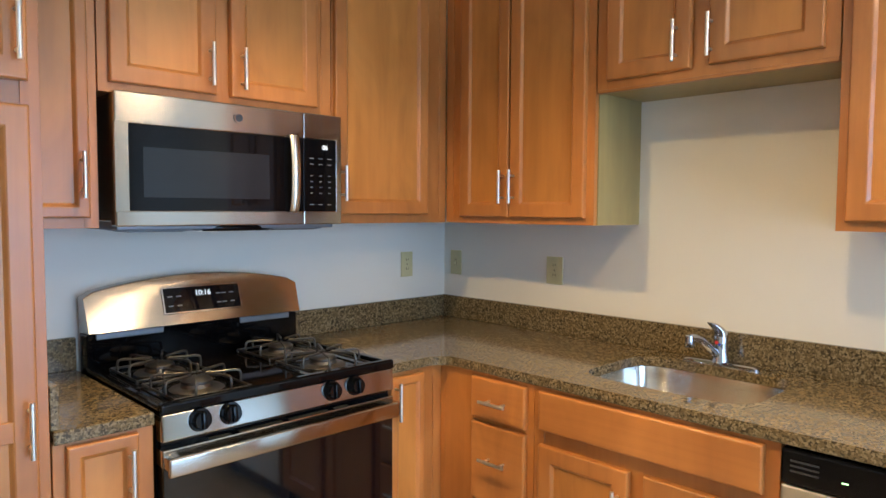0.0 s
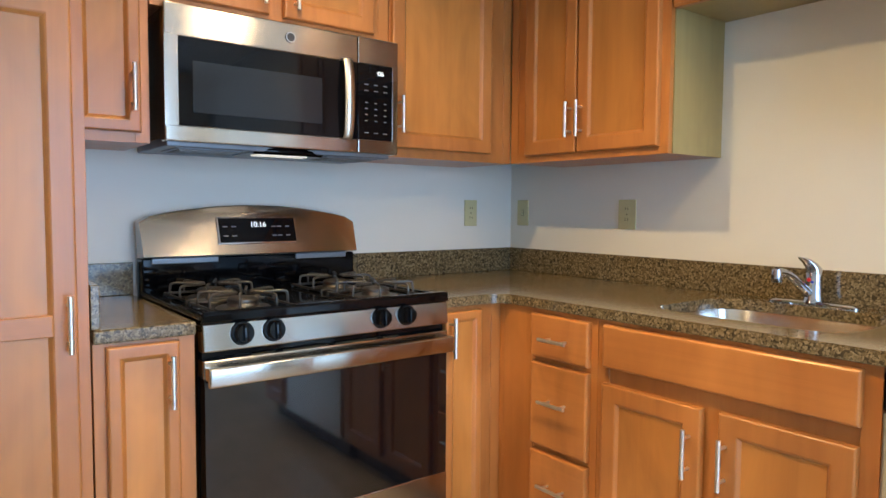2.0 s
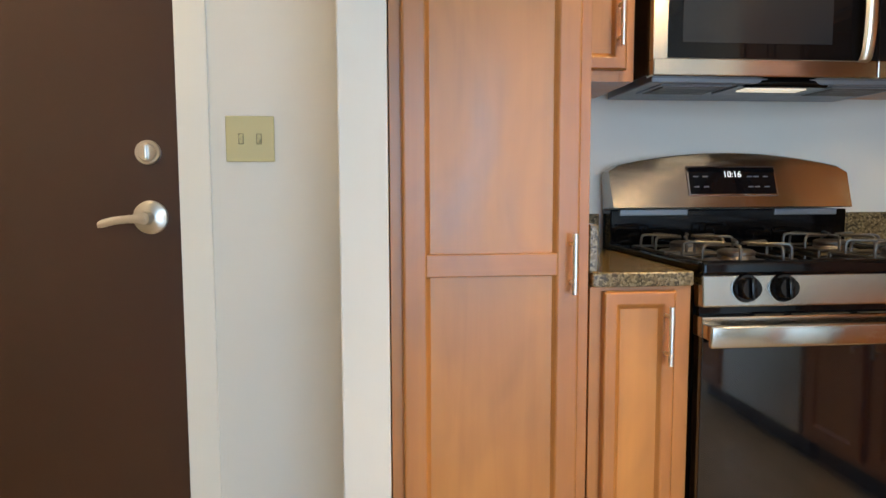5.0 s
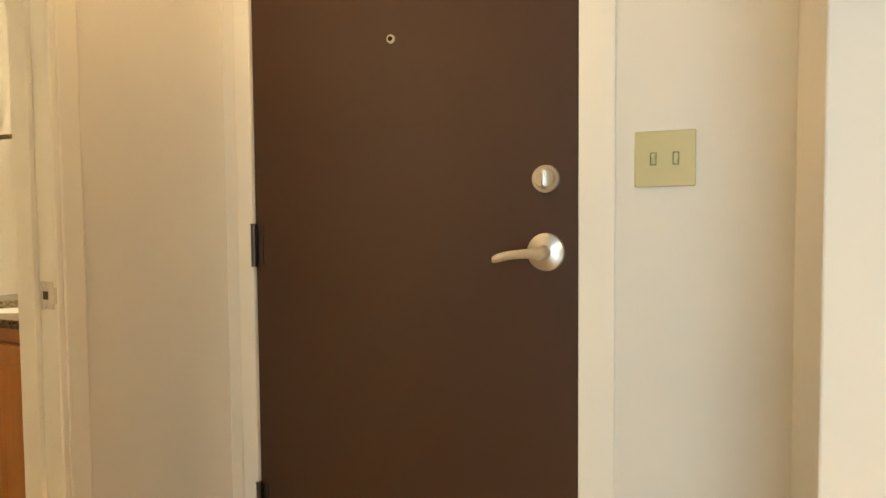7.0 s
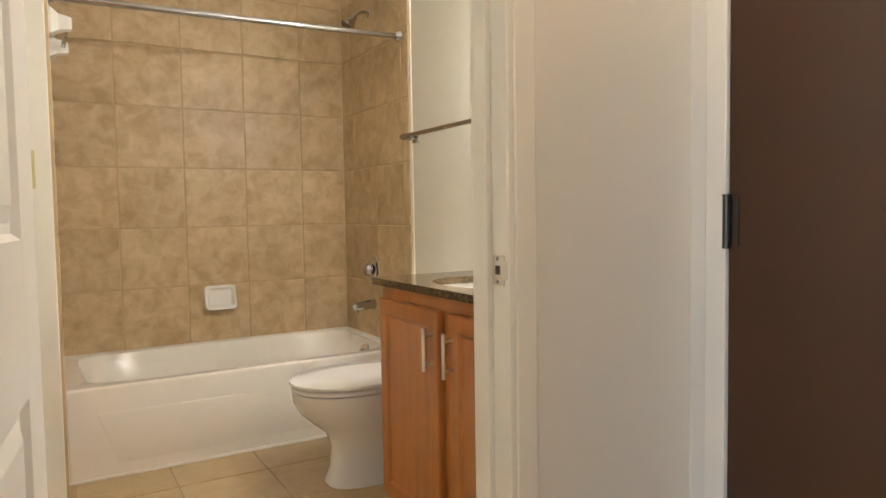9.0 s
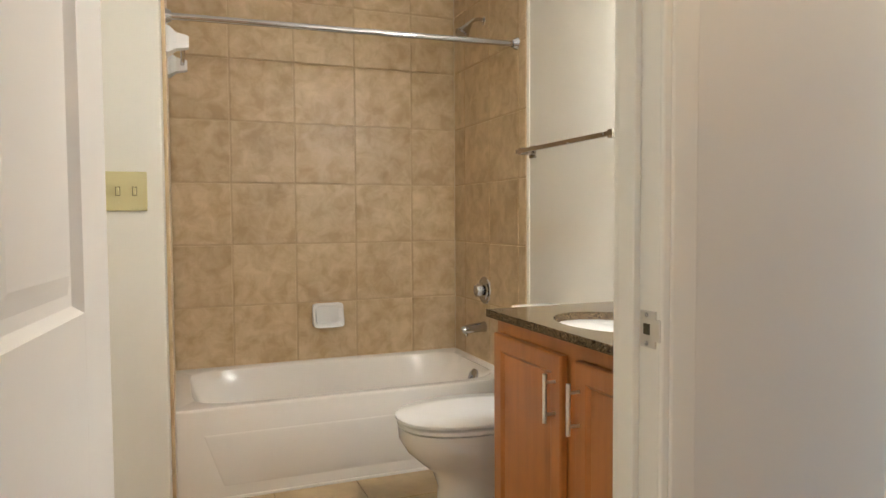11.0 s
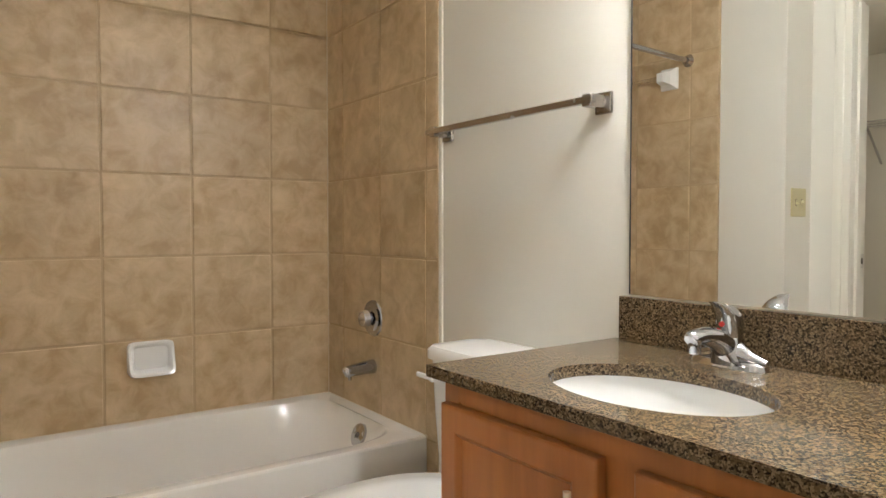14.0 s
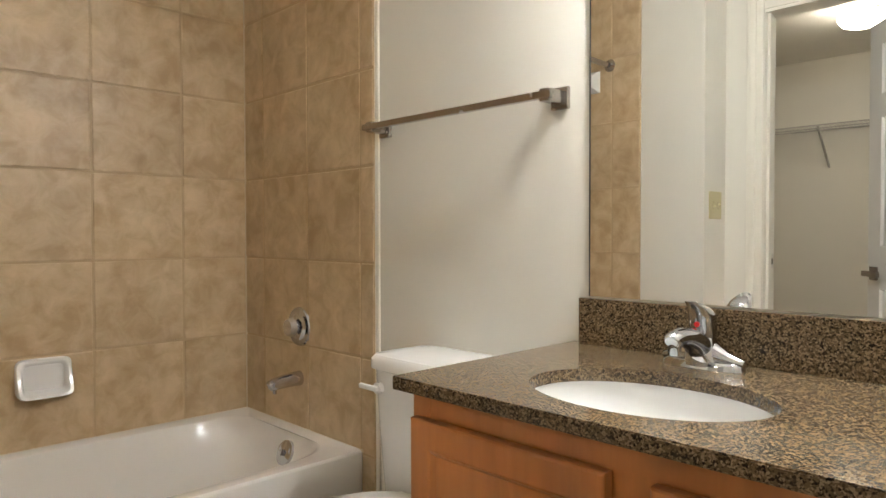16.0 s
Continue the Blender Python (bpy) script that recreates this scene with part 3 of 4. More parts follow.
def text_part(body, size, m, mat, parent, name="digits"):
    c = bpy.data.curves.new(name, "FONT")
    c.body, c.size, c.align_x, c.align_y, c.extrude = body, size, "CENTER", "CENTER", 0.0004
    c.materials.append(mat)
    ob = new(name, c)
    ob.parent = parent
    if parent.type == "EMPTY":
        ob.matrix_parent_inverse = parent.matrix_basis.inverted()
    ob.matrix_basis = m
    return ob


def build_range():
    x0, x1 = -1.640, -0.886
    r = thing("gas_range", (-1.263, -0.33, 0), "freestanding stainless steel gas range with black cooktop", "range")
    part("body", bx(x0 + 0.002, x1 - 0.002, -0.625, -0.03, 0.02, 0.87), BLACK, r, "black enamel range body")
    for fx in (x0 + 0.05, x1 - 0.05):
        for fy in (-0.58, -0.08):
            part("foot", cyl((fx, fy, 0), (fx, fy, 0.022), 0.018, n=14), DARK_GREY, r)
    part("cooktop", join(bx(x0, x1, -0.668, -0.085, 0.908, 0.918, 0.002), bx(x0 + 0.003, x1 - 0.003, -0.63, -0.085, 0.865, 0.909)), BLACK, r, "glossy black enamel cooktop")
    part("front_rim", bx(x0, x1, -0.670, -0.64, 0.906, 0.937, 0.008, 3), BLACK, r)
    for a in (x0, x1 - 0.02):
        part("side_rim", bx(a, a + 0.02, -0.66, -0.085, 0.90, 0.930, 0.005), BLACK, r)
    # back guard: black lower part, steel arched upper part
    part("backguard_base", join(bx(x0 + 0.004, x1 - 0.004, -0.09, -0.02, 0.87, 1.03, 0.004)), BLACK, r)
    for a, b in ((x0 + 0.03, x0 + 0.24), (x1 - 0.24, x1 - 0.04)):
        part("vent_strip", bx(a, b, -0.097, -0.088, 1.012, 1.032, 0.003), GREY_PAINT, r, "blue-grey vent strip")
    n = 24
    front, back = [], []
    for k in range(n + 1):
        u = k / n
        x = x0 + u * (x1 - x0)
        z = 1.155 + 0.045 * (1 - (2 * u - 1) ** 2)
        if k in (0, n):
            z -= 0.012
        front.append((x, z))
    outline = [(x0 + 0.004, 1.035)] + front + [(x1 - 0.004, 1.035)]
    def slope(z): return -0.115 + (z - 1.035) * 0.33
    bm = loft([[(x, -0.02, z) for x, z in outline], [(x, slope(z) + 0.004, z) for x, z in outline], [(x if 0 < i < len(outline) - 1 else x, slope(z), z - 0.003 if z > 1.05 else z + 0.002) for i, (x, z) in enumerate(outline)]])
    part("backguard", bm, STEEL, r, "arched brushed steel back panel")
    tilt = Matrix.Translation((-1.262, slope(1.115) - 0.002, 1.115)) @ Matrix.Rotation(-math.atan(0.33), 4, "X")
    disp = part("display", placed(join(bx(-0.135, 0.135, -0.004, 0.004, -0.042, 0.042, 0.002)), tilt), BLACK_GLASS, r, "black glass clock display")
    part("display_trim", placed(bx(-0.140, 0.140, -0.002, 0.006, -0.047, 0.047, 0.002), tilt), CHROME, r)
    text_part("10:16", 0.026, tilt @ pose(0, -0.0052, 0.018, 90, 0, 0), DIGIT, r)
    for u in (-0.115, -0.085, 0.055, 0.075, 0.105):
        for w in (-0.02, 0.012):
            part("printed_mark", placed(bx(u - 0.008, u + 0.008, -0.0052, -0.004, w - 0.002, w + 0.002), tilt), PRINT, disp)
    # control panel, knobs
    m = Matrix.Translation((0, -0.655, 0.873)) @ Matrix.Rotation(radians(-6), 4, "X")
    part("control_panel", placed(bx(x0 + 0.002, x1 - 0.002, -0.012, 0.03, -0.036, 0.034, 0.004), m), STEEL, r, "brushed steel knob panel")
    for kx in (-1.540, -1.456, -1.130, -1.0435):
        kn = part("knob", placed(join(cyl((kx, -0.012, 0.004), (kx, -0.020, 0.004), 0.031, 0.029, 28), cyl((kx, -0.020, 0.004), (kx, -0.038, 0.004), 0.024, 0.021, 28),
             bx(kx - 0.006, kx + 0.006, -0.046, -0.036, -0.017, 0.025, 0.002)), m), BLACK, r, "glossy black knob", True)
    part("shadow_gap", bx(x0 + 0.006, x1 - 0.006, -0.645, -0.60, 0.805, 0.84), BLACK, r)
    # oven door
    d = part("oven_door", join(bx(x0 + 0.002, x1 - 0.002, -0.668, -0.625, 0.772, 0.818, 0.004)), STEEL, r, "steel oven door with a dark window")
    part("lower_panel", bx(x0 + 0.002, x1 - 0.002, -0.668, -0.625, 0.275, 0.372, 0.004), STEEL, d)
    part("window", bx(x0 + 0.004, x1 - 0.004, -0.667, -0.625, 0.370, 0.774, 0.003), OVEN_GLASS, d, "black glass oven window")
    part("handle", join(bx(x0 + 0.004, x1 - 0.004, -0.706, -0.690, 0.756, 0.806, 0.007, 4), bx(x0 + 0.004, x0 + 0.040, -0.70, -0.66, 0.772, 0.804, 0.004), bx(x1 - 0.040, x1 - 0.004, -0.70, -0.66, 0.772, 0.804, 0.004)), STEEL, d, "wide brushed steel door handle", True)
    for u0, u1 in ((0.13, 0.19), (0.215, 0.345), (0.37, 0.50), (0.525, 0.575)):
        part("vent_slot", bx(x0 + u0, x0 + u1, -0.6635, -0.650, 0.8175, 0.8190), IVORY_DARK, d)
    part("emblem", cyl((-1.263, -0.667, 0.322), (-1.263, -0.671, 0.322), 0.017, n=24), CHROME, d)
    part("drawer", bx(x0 + 0.002, x1 - 0.002, -0.662, -0.625, 0.06, 0.262, 0.006), STEEL, r, "brushed steel storage drawer")
    # burners and wire grates
    for bxx in (-1.475, -1.050):
        for byy in (-0.505, -0.245):
            br = part("burner", spin([(0.075, 0), (0.07, 0.004), (0.045, 0.006), (0.04, 0.016), (0.043, 0.018), (0.043, 0.024), (0.036, 0.029), (0.001, 0.030)], (bxx, byy, 0.9185)), BURNER, r, "round aluminium gas burner", True)
            half, z0, zt = 0.108, 0.926, 0.962
            wires = [tube([(bxx - half, byy - half, z0), (bxx + half, byy - half, z0), (bxx + half, byy + half, z0), (bxx - half, byy + half, z0)], 0.004, 8, True)]
            for s in (-1, 1):
                for q in (-0.05, 0.05):
                    wires.append(tube([(bxx + q, byy + s * half, z0), (bxx + q, byy + s * half, z0 + 0.024), (bxx + q * 0.95, byy + s * (half - 0.008), zt), (bxx + q * 0.65, byy + s * 0.062, zt), (bxx + q * 0.3, byy + s * 0.024, zt - 0.001)], 0.0038, 8))
                    wires.append(tube([(bxx + s * half, byy + q, z0), (bxx + s * half, byy + q, z0 + 0.024), (bxx + s * (half - 0.008), byy + q * 0.95, zt), (bxx + s * 0.062, byy + q * 0.65, zt), (bxx + s * 0.024, byy + q * 0.3, zt - 0.001)], 0.0038, 8))
            for s in (-1, 1):
                for q in (-1, 1):
                    wires.append(cyl((bxx + s * half, byy + q * half, 0.918), (bxx + s * half, byy + q * half, z0), 0.005, n=8))
            part("grate", join(*wires), IRON, r, "grey wire pan grate", True)


build_range()


def build_microwave():
    x0, x1, z0, z1 = -1.640, -0.888, 1.372, 1.745
    y = -0.385
    o = thing("microwave_oven", (-1.264, -0.2, 1.372), "stainless steel over-the-range microwave under a cabinet", "microwave")
    part("body", bx(x0 + 0.012, x1 - 0.012, y + 0.045, -0.002, z0 + 0.012, z1, 0.003), STEEL, o, "brushed steel microwave case")
    part("underside", join(bx(x0 + 0.012, x1 - 0.012, y + 0.035, -0.02, z0 - 0.012, z0 + 0.014, 0.004)), GREY_PAINT, o, "grey painted metal underside")
    for u in (0.055, 0.525):
        part("filter_frame", bx(x0 + u - 0.012, x0 + u + 0.182, y + 0.055, y + 0.215, z0 - 0.016, z0 - 0.011, 0.002), GREY_PAINT, o)
        part("grease_filter", join(bx(x0 + u, x0 + u + 0.17, y + 0.068, y + 0.20, z0 - 0.018, z0 - 0.0155), *[bx(x0 + u + 0.004, x0 + u + 0.166, y + 0.074 + k * 0.012, y + 0.080 + k * 0.012, z0 - 0.0195, z0 - 0.0175) for k in range(10)]), BURNER, o, "aluminium mesh grease filter")
    part("lamp_tray", bx(x0 + 0.255, x0 + 0.505, y + 0.06, y + 0.20, z0 - 0.017, z0 - 0.0115, 0.002), GREY_PAINT, o)
    bezel = [(x0 + 0.268 + 0.224 * k / 12, y + 0.052 - 0.014 * math.sin(math.pi * k / 12)) for k in range(13)]
    part("lamp_bezel", tube([(u, v, z0 - 0.008) for u, v in bezel], 0.011, 10), BLACK, o, "bowed black lamp bezel", True)
    part("lamp_lens", bx(x0 + 0.285, x0 + 0.455, y + 0.072, y + 0.125, z0 - 0.0205, z0 - 0.0165, 0.002), glow("hood_lens", (1.0, 0.92, 0.75), 0.6), o, "pale lamp lens")
    split = x0 + 0.598
    d = part("door", join(bx(x0, split - 0.001, y, y + 0.045, z1 - 0.088, z1, 0.004), bx(x0, split - 0.001, y, y + 0.045, z0, z0 + 0.045, 0.004), bx(x0, x0 + 0.036, y + 0.0005, y + 0.045, z0 + 0.04, z1 - 0.085)), STEEL, o, "brushed steel microwave door")
    part("window", bx(x0 + 0.035, split - 0.001, y + 0.001, y + 0.045, z0 + 0.044, z1 - 0.087, 0.001), BLACK_GLASS, d, "black glass door window")
    part("screen", bx(x0 + 0.075, x0 + 0.47, y - 0.0004, y + 0.02, z0 + 0.082, z1 - 0.150), WINDOW_GLASS, d, "dark grey perforated window screen")
    arc = [(math.cos(a), math.sin(a)) for a in [math.pi * k / 14 for k in range(15)]]
    strip = [[(x0 + 0.556 + w, y + 0.006 - 0.030 * q ** 0.6 - bow, z0 + 0.168 + 0.128 * p) for w, bow in ((-0.017, 0), (-0.012, 0.006), (0, 0.009), (0.012, 0.006), (0.017, 0), (0.012, -0.004), (-0.012, -0.004))] for p, q in arc]
    part("handle", loft(strip), STEEL_V, d, "wide curved brushed steel handle", True)
    part("emblem", cyl((x0 + 0.365, y, z1 - 0.042), (x0 + 0.365, y - 0.004, z1 - 0.042), 0.016, n=24), CHROME, d)
    part("emblem_face", cyl((x0 + 0.365, y - 0.0038, z1 - 0.042), (x0 + 0.365, y - 0.0046, z1 - 0.042), 0.012, n=24), DARK_GREY, d)
    part("control_panel", join(bx(split + 0.001, x1, y, y + 0.045, z1 - 0.085, z1, 0.003), bx(split + 0.001, x1, y, y + 0.045, z0, z0 + 0.045, 0.003), bx(x1 - 0.022, x1, y + 0.0005, y + 0.045, z0 + 0.04, z1 - 0.08, 0.001)), STEEL, o)
    k = part("keypad", bx(split + 0.001, x1 - 0.021, y + 0.001, y + 0.03, z0 + 0.044, z1 - 0.084, 0.001), BLACK_GLASS, o, "black glass keypad with clock")
    text_part(":06", 0.022, pose(x1 - 0.070, y - 0.0006, z1 - 0.112, 90, 0, 0), DIGIT, o)
    for row in range(9):
        if row in (2, 7):
            continue
        for col in range(3):
            w = z1 - 0.150 - row * 0.0195
            u = split + 0.032 + col * 0.036
            half = 0.008 if row < 2 or row == 8 else 0.005
            part("key_mark", bx(u - half, u + half, y + 0.0003, y + 0.002, w - 0.0015, w + 0.0015), PRINT, k)


build_microwave()


def build_dishwasher():
    o = thing("dishwasher", (-0.33, -2.08, 0), "stainless steel dishwasher with black control strip", "dishwasher")
    part("body", bx(-0.60, -0.02, -2.380, -1.782, 0.02, 0.872), DARK_GREY, o)
    part("door", bx(-0.652, -0.60, -2.379, -1.783, 0.11, 0.792, 0.006), STEEL_V, o, "brushed steel dishwasher door")
    part("control_strip", join(bx(-0.656, -0.60, -2.379, -1.783, 0.795, 0.876, 0.006)), BLACK, o, "glossy black control strip")
    part("vent_louvre", join(*[bx(-0.6585, -0.655, -1.865, -1.805, 0.85 - k * 0.012, 0.854 - k * 0.012) for k in range(3)]), DARK_GREY, o)
    part("indicator", bx(-0.6575, -0.655, -1.924, -1.911, 0.828, 0.831), GREEN_LED, o, "green indicator light")
    part("toe_kick", bx(-0.58, -0.56, -2.379, -1.783, 0.0, 0.11), BLACK, o)


build_dishwasher()


# ---- outlets and switches ----
def wall_plate(name, m, kind, label, w=0.07, h=0.115):
    at = m.translation
    o = thing(name, tuple(at), label, "outlet" if kind == "outlet" else "switch")
    part("plate", placed(bx(-w / 2, w / 2, 0, 0.006, -h / 2, h / 2, 0.0025), m), IVORY, o)
    if kind == "outlet":
        for s in (-1, 1):
            part("socket", placed(loft([oval(0, s * 0.021, z, 0.016, 0.014, 3, 24) for z in (0.004, 0.0075)]), m @ Matrix(((1, 0, 0, 0), (0, 0, 1, 0), (0, 1, 0, 0), (0, 0, 0, 1)))), IVORY, o)
            part("slot", placed(join(bx(-0.007, -0.0045, 0.0074, 0.0078, s * 0.021 - 0.004, s * 0.021 + 0.006), bx(0.0045, 0.007, 0.0074, 0.0078, s * 0.021 - 0.004, s * 0.021 + 0.006)), m), IVORY_DARK, o)
        part("screw", placed(cyl((0, 0.004, 0), (0, 0.007, 0), 0.003, n=10), m), IVORY_DARK, o)
    else:
        for u in ((-0.023, 0.023) if kind == "double" else (0.0,)):
            part("toggle_slot", placed(bx(u - 0.0065, u + 0.0065, 0.0035, 0.0063, -0.0135, 0.0135), m), IVORY_DARK, o)
            part("toggle", placed(join(bx(u - 0.005, u + 0.005, 0.004, 0.008, -0.012, 0.012, 0.001), bx(u - 0.004, u + 0.004, 0.006, 0.018, -0.001 if u < 0 else -0.009, 0.008 if u < 0 else 0.0, 0.0015)), m), IVORY, o)
            for s in (-1, 1):
                part("screw", placed(cyl((u, 0.005, s * 0.03), (u, 0.0068, s * 0.03), 0.003, n=10), m), IVORY, o)
    return o


def facing_east(x, y, z):
    return Matrix(((0, 1, 0, x), (1, 0, 0, y), (0, 0, 1, z), (0, 0, 0, 1)))


wall_plate("wall_outlet", facing_south(-0.247, -0.0005, 1.174), "outlet", "ivory duplex outlet above the backsplash")
wall_plate("wall_outlet", facing_west(-0.0005, -0.084, 1.176), "single", "ivory switch plate near the kitchen corner")
wall_plate("wall_outlet", facing_west(-0.0005, -0.659, 1.175), "outlet", "ivory duplex outlet on the sink wall", 0.082)
wall_plate("light_switch", facing_south(-2.652, -0.2005, 1.225), "double", "ivory double switch beside the entry door", 0.125, 0.119)
wall_plate("light_switch", facing_east(-5.2095, -1.582, 1.212), "double", "ivory double switch on the bathroom wall", 0.116, 0.118)


# ---- entry door ----
def build_entry_door():
    f = structure("door_frame_entry", join(bx(-2.836, -2.755, -0.207, -0.09, 0, 2.08, 0.003), bx(-3.795, -3.742, -0.207, -0.09, 0, 2.08, 0.003), bx(-3.795, -2.755, -0.207, -0.09, 2.08, 2.14, 0.003)), WHITE, "cream painted metal door frame")
    d = structure("door_1", bx(-3.740, -2.838, -0.197, -0.153, 0.008, 2.078, 0.002), DOOR_BROWN, "dark brown painted flush entry door, closed")
    d["category"] = "door"
    part("deadbolt", join(cyl((-2.912, -0.1970, 1.190), (-2.912, -0.2070, 1.190), 0.032, 0.031, 32), cyl((-2.912, -0.2070, 1.190), (-2.912, -0.2140, 1.190), 0.024, 0.021, 32), bx(-2.916, -2.908, -0.2270, -0.2120, 1.172, 1.208, 0.003)), STEEL_V, d, "round satin deadbolt", True)
    part("rosette", join(cyl((-2.912, -0.1970, 1.022), (-2.912, -0.2050, 1.022), 0.044, 0.043, 32), cyl((-2.912, -0.2050, 1.022), (-2.912, -0.2150, 1.022), 0.043, 0.026, 32), cyl((-2.912, -0.2100, 1.022), (-2.912, -0.2500, 1.022), 0.013, n=20)), STEEL_V, d, "round satin lever rose", True)
    part("lever", join(cyl((-2.912, -0.235, 1.022), (-2.912, -0.262, 1.022), 0.019, 0.016, 24), loft([[(x, -0.262 + 0.001, z - h), (x, -0.248, z - h), (x, -0.246, z), (x, -0.248, z + h), (x, -0.261, z + h), (x, -0.264, z)] for x, z, h in ((-2.905, 1.021, 0.012), (-2.95, 1.020, 0.010), (-2.985, 1.016, 0.010), (-3.012, 1.009, 0.010), (-3.022, 1.006, 0.007))])), STEEL_V, d, "flat satin lever handle", True)
    part("peephole", join(cyl((-3.308, -0.1970, 1.55), (-3.308, -0.2020, 1.55), 0.011, n=20)), STEEL_V, d)
    part("peephole_lens", cyl((-3.308, -0.2015, 1.55), (-3.308, -0.2035, 1.55), 0.006, n=16), BLACK, d)
    for z in (0.30, 1.03, 1.80):
        part("hinge", join(cyl((-3.741, -0.2050, z - 0.057), (-3.741, -0.2050, z + 0.057), 0.008, n=14), bx(-3.740, -3.714, -0.1995, -0.1960, z - 0.055, z + 0.055), *[cyl((-3.741, -0.2050, z - 0.06 + k * 0.058), (-3.741, -0.2050, z - 0.056 + k * 0.058), 0.009, n=14) for k in range(3)]), HINGE, d, "dark bronze steel hinge", True)


build_entry_door()


# ---- bathroom and closet doors ----
def casing(name, pieces, label):
    first = structure(name, bx(*pieces[0], 0.004), WHITE, label)
    for p in pieces[1:]:
        part("casing_board", bx(*p, 0.004), WHITE, first)
    return first


casing("door_casing_bath", ((-3.84, -3.826, -0.720, -0.668, 0, 2.12), (-3.84, -3.829, -0.736, -0.718, 0, 2.08), (-3.84, -3.826, -1.60, -1.545, 0, 2.12), (-3.84, -3.826, -1.60, -0.668, 2.06, 2.12)), "white moulded casing round the bathroom door")
jamb = structure("door_jamb_bath", bx(-3.958, -3.838, -0.735, -0.71, 0, 2.07, 0.002), WHITE, "white painted bathroom door jamb")
for args in ((-3.958, -3.838, -1.545, -1.53, 0, 2.07), (-3.958, -3.838, -1.53, -0.735, 2.05, 2.07), (-3.926, -3.884, -0.749, -0.735, 0, 2.05)):
    part("jamb_board", bx(*args, 0.002), WHITE, jamb)
plate = thing("strike_plate", (-3.862, -0.736, 0.944), "satin steel strike plate on the bathroom door jamb", "strike plate")
part("plate", join(bx(-3.881, -3.843, -0.7375, -0.7345, 0.914, 0.974, 0.001), bx(-3.846, -3.832, -0.7378, -0.7345, 0.926, 0.962, 0.001)), STEEL_V, plate)
part("latch_hole", bx(-3.872, -3.856, -0.7381, -0.7371, 0.935, 0.953, 0.0004), IVORY_DARK, plate)
for z in (0.921, 0.967):
    part("screw", cyl((-3.864, -0.7374, z), (-3.864, -0.7385, z), 0.004, n=10), CHROME, plate)


def panel_door(name, width, height, m, label):
    """Six-panel door leaf; local u from the hinge, v out of the face, w up."""
    d = tagged(part(name, placed(bx(0.002, width - 0.002, -0.024, -0.011, 0.012, height - 0.002), m), DOOR_WHITE), label, "door", kind="structure")
    st, mu = 0.105, 0.08
    c0, c1 = st, (width - mu) / 2
    rows = ((0.24, 0.845), (1.035, 1.60), (1.70, 1.92))
    for side in (0, -0.035):
        sgn = 1 if side == 0 else -1
        lo, hi = (-0.0118, 0.0) if side == 0 else (-0.035, -0.0232)
        frame = [bx(0, st, lo, hi, 0.01, height, 0.001), bx(width - st, width, lo, hi, 0.01, height, 0.001), bx(c1, width - c1, lo, hi, 0.24, 1.92)]
        for w0, w1 in ((0.01, 0.24), (0.845, 1.035), (1.60, 1.70), (1.92, height)):
            frame.append(bx(st, width - st, lo, hi - 0.0002 * sgn, w0, w1))
        part("stile_frame", placed(join(*frame), m), DOOR_WHITE, d)
        for w0, w1 in rows:
            for a, b in ((c0, c1), (width - c1, width - st)):
                rings = []
                for inset, dep in ((0.0, -0.0005), (0.008, -0.0095), (0.020, -0.0095), (0.040, -0.002)):
                    v = dep if side == 0 else -0.035 - dep
                    rings.append([(a + inset, v, w0 + inset), (b - inset, v, w0 + inset), (b - inset, v, w1 - inset), (a + inset, v, w1 - inset)])
                part("raised_panel", placed(loft(rings, False, True), m), DOOR_WHITE, d)
    hu, hw = width - 0.062, 0.912
    for v0, v1 in ((-0.045, -0.0352), (0.0002, 0.009)):
        part("rosette", placed(bx(hu - 0.030, hu + 0.030, v0, v1, hw - 0.03, hw + 0.03, 0.002), m), NICKEL_DARK, d, "square satin nickel lever plate")
    for v0, v1, sgn in ((0.008, 0.048, 1), (-0.044, -0.080, -1)):
        grip = [[(u, v1 + sgn * (dv + o), hw + dw) for dv, dw in ((-0.008, -0.012), (0.006, -0.012), (0.008, -0.009), (0.008, 0.009), (0.006, 0.012), (-0.008, 0.012))] for u, o in ((hu + 0.010, 0), (hu - 0.03, 0.002), (hu - 0.085, 0.0), (hu - 0.108, -0.004))]
        part("lever_handle", placed(join(cyl((hu, v0, hw), (hu, v1, hw), 0.011, n=16), loft(grip)), m), NICKEL_DARK, d, "square satin nickel lever handle", True)
    return d


def leaf_pose(hx, hy, angle):
    """Hinge place and the heading of the leaf; v points to the left of the heading."""
    a = radians(angle)
    return Matrix(((math.cos(a), -math.sin(a), 0, hx), (math.sin(a), math.cos(a), 0, hy), (0, 0, 1, 0), (0, 0, 0, 1)))


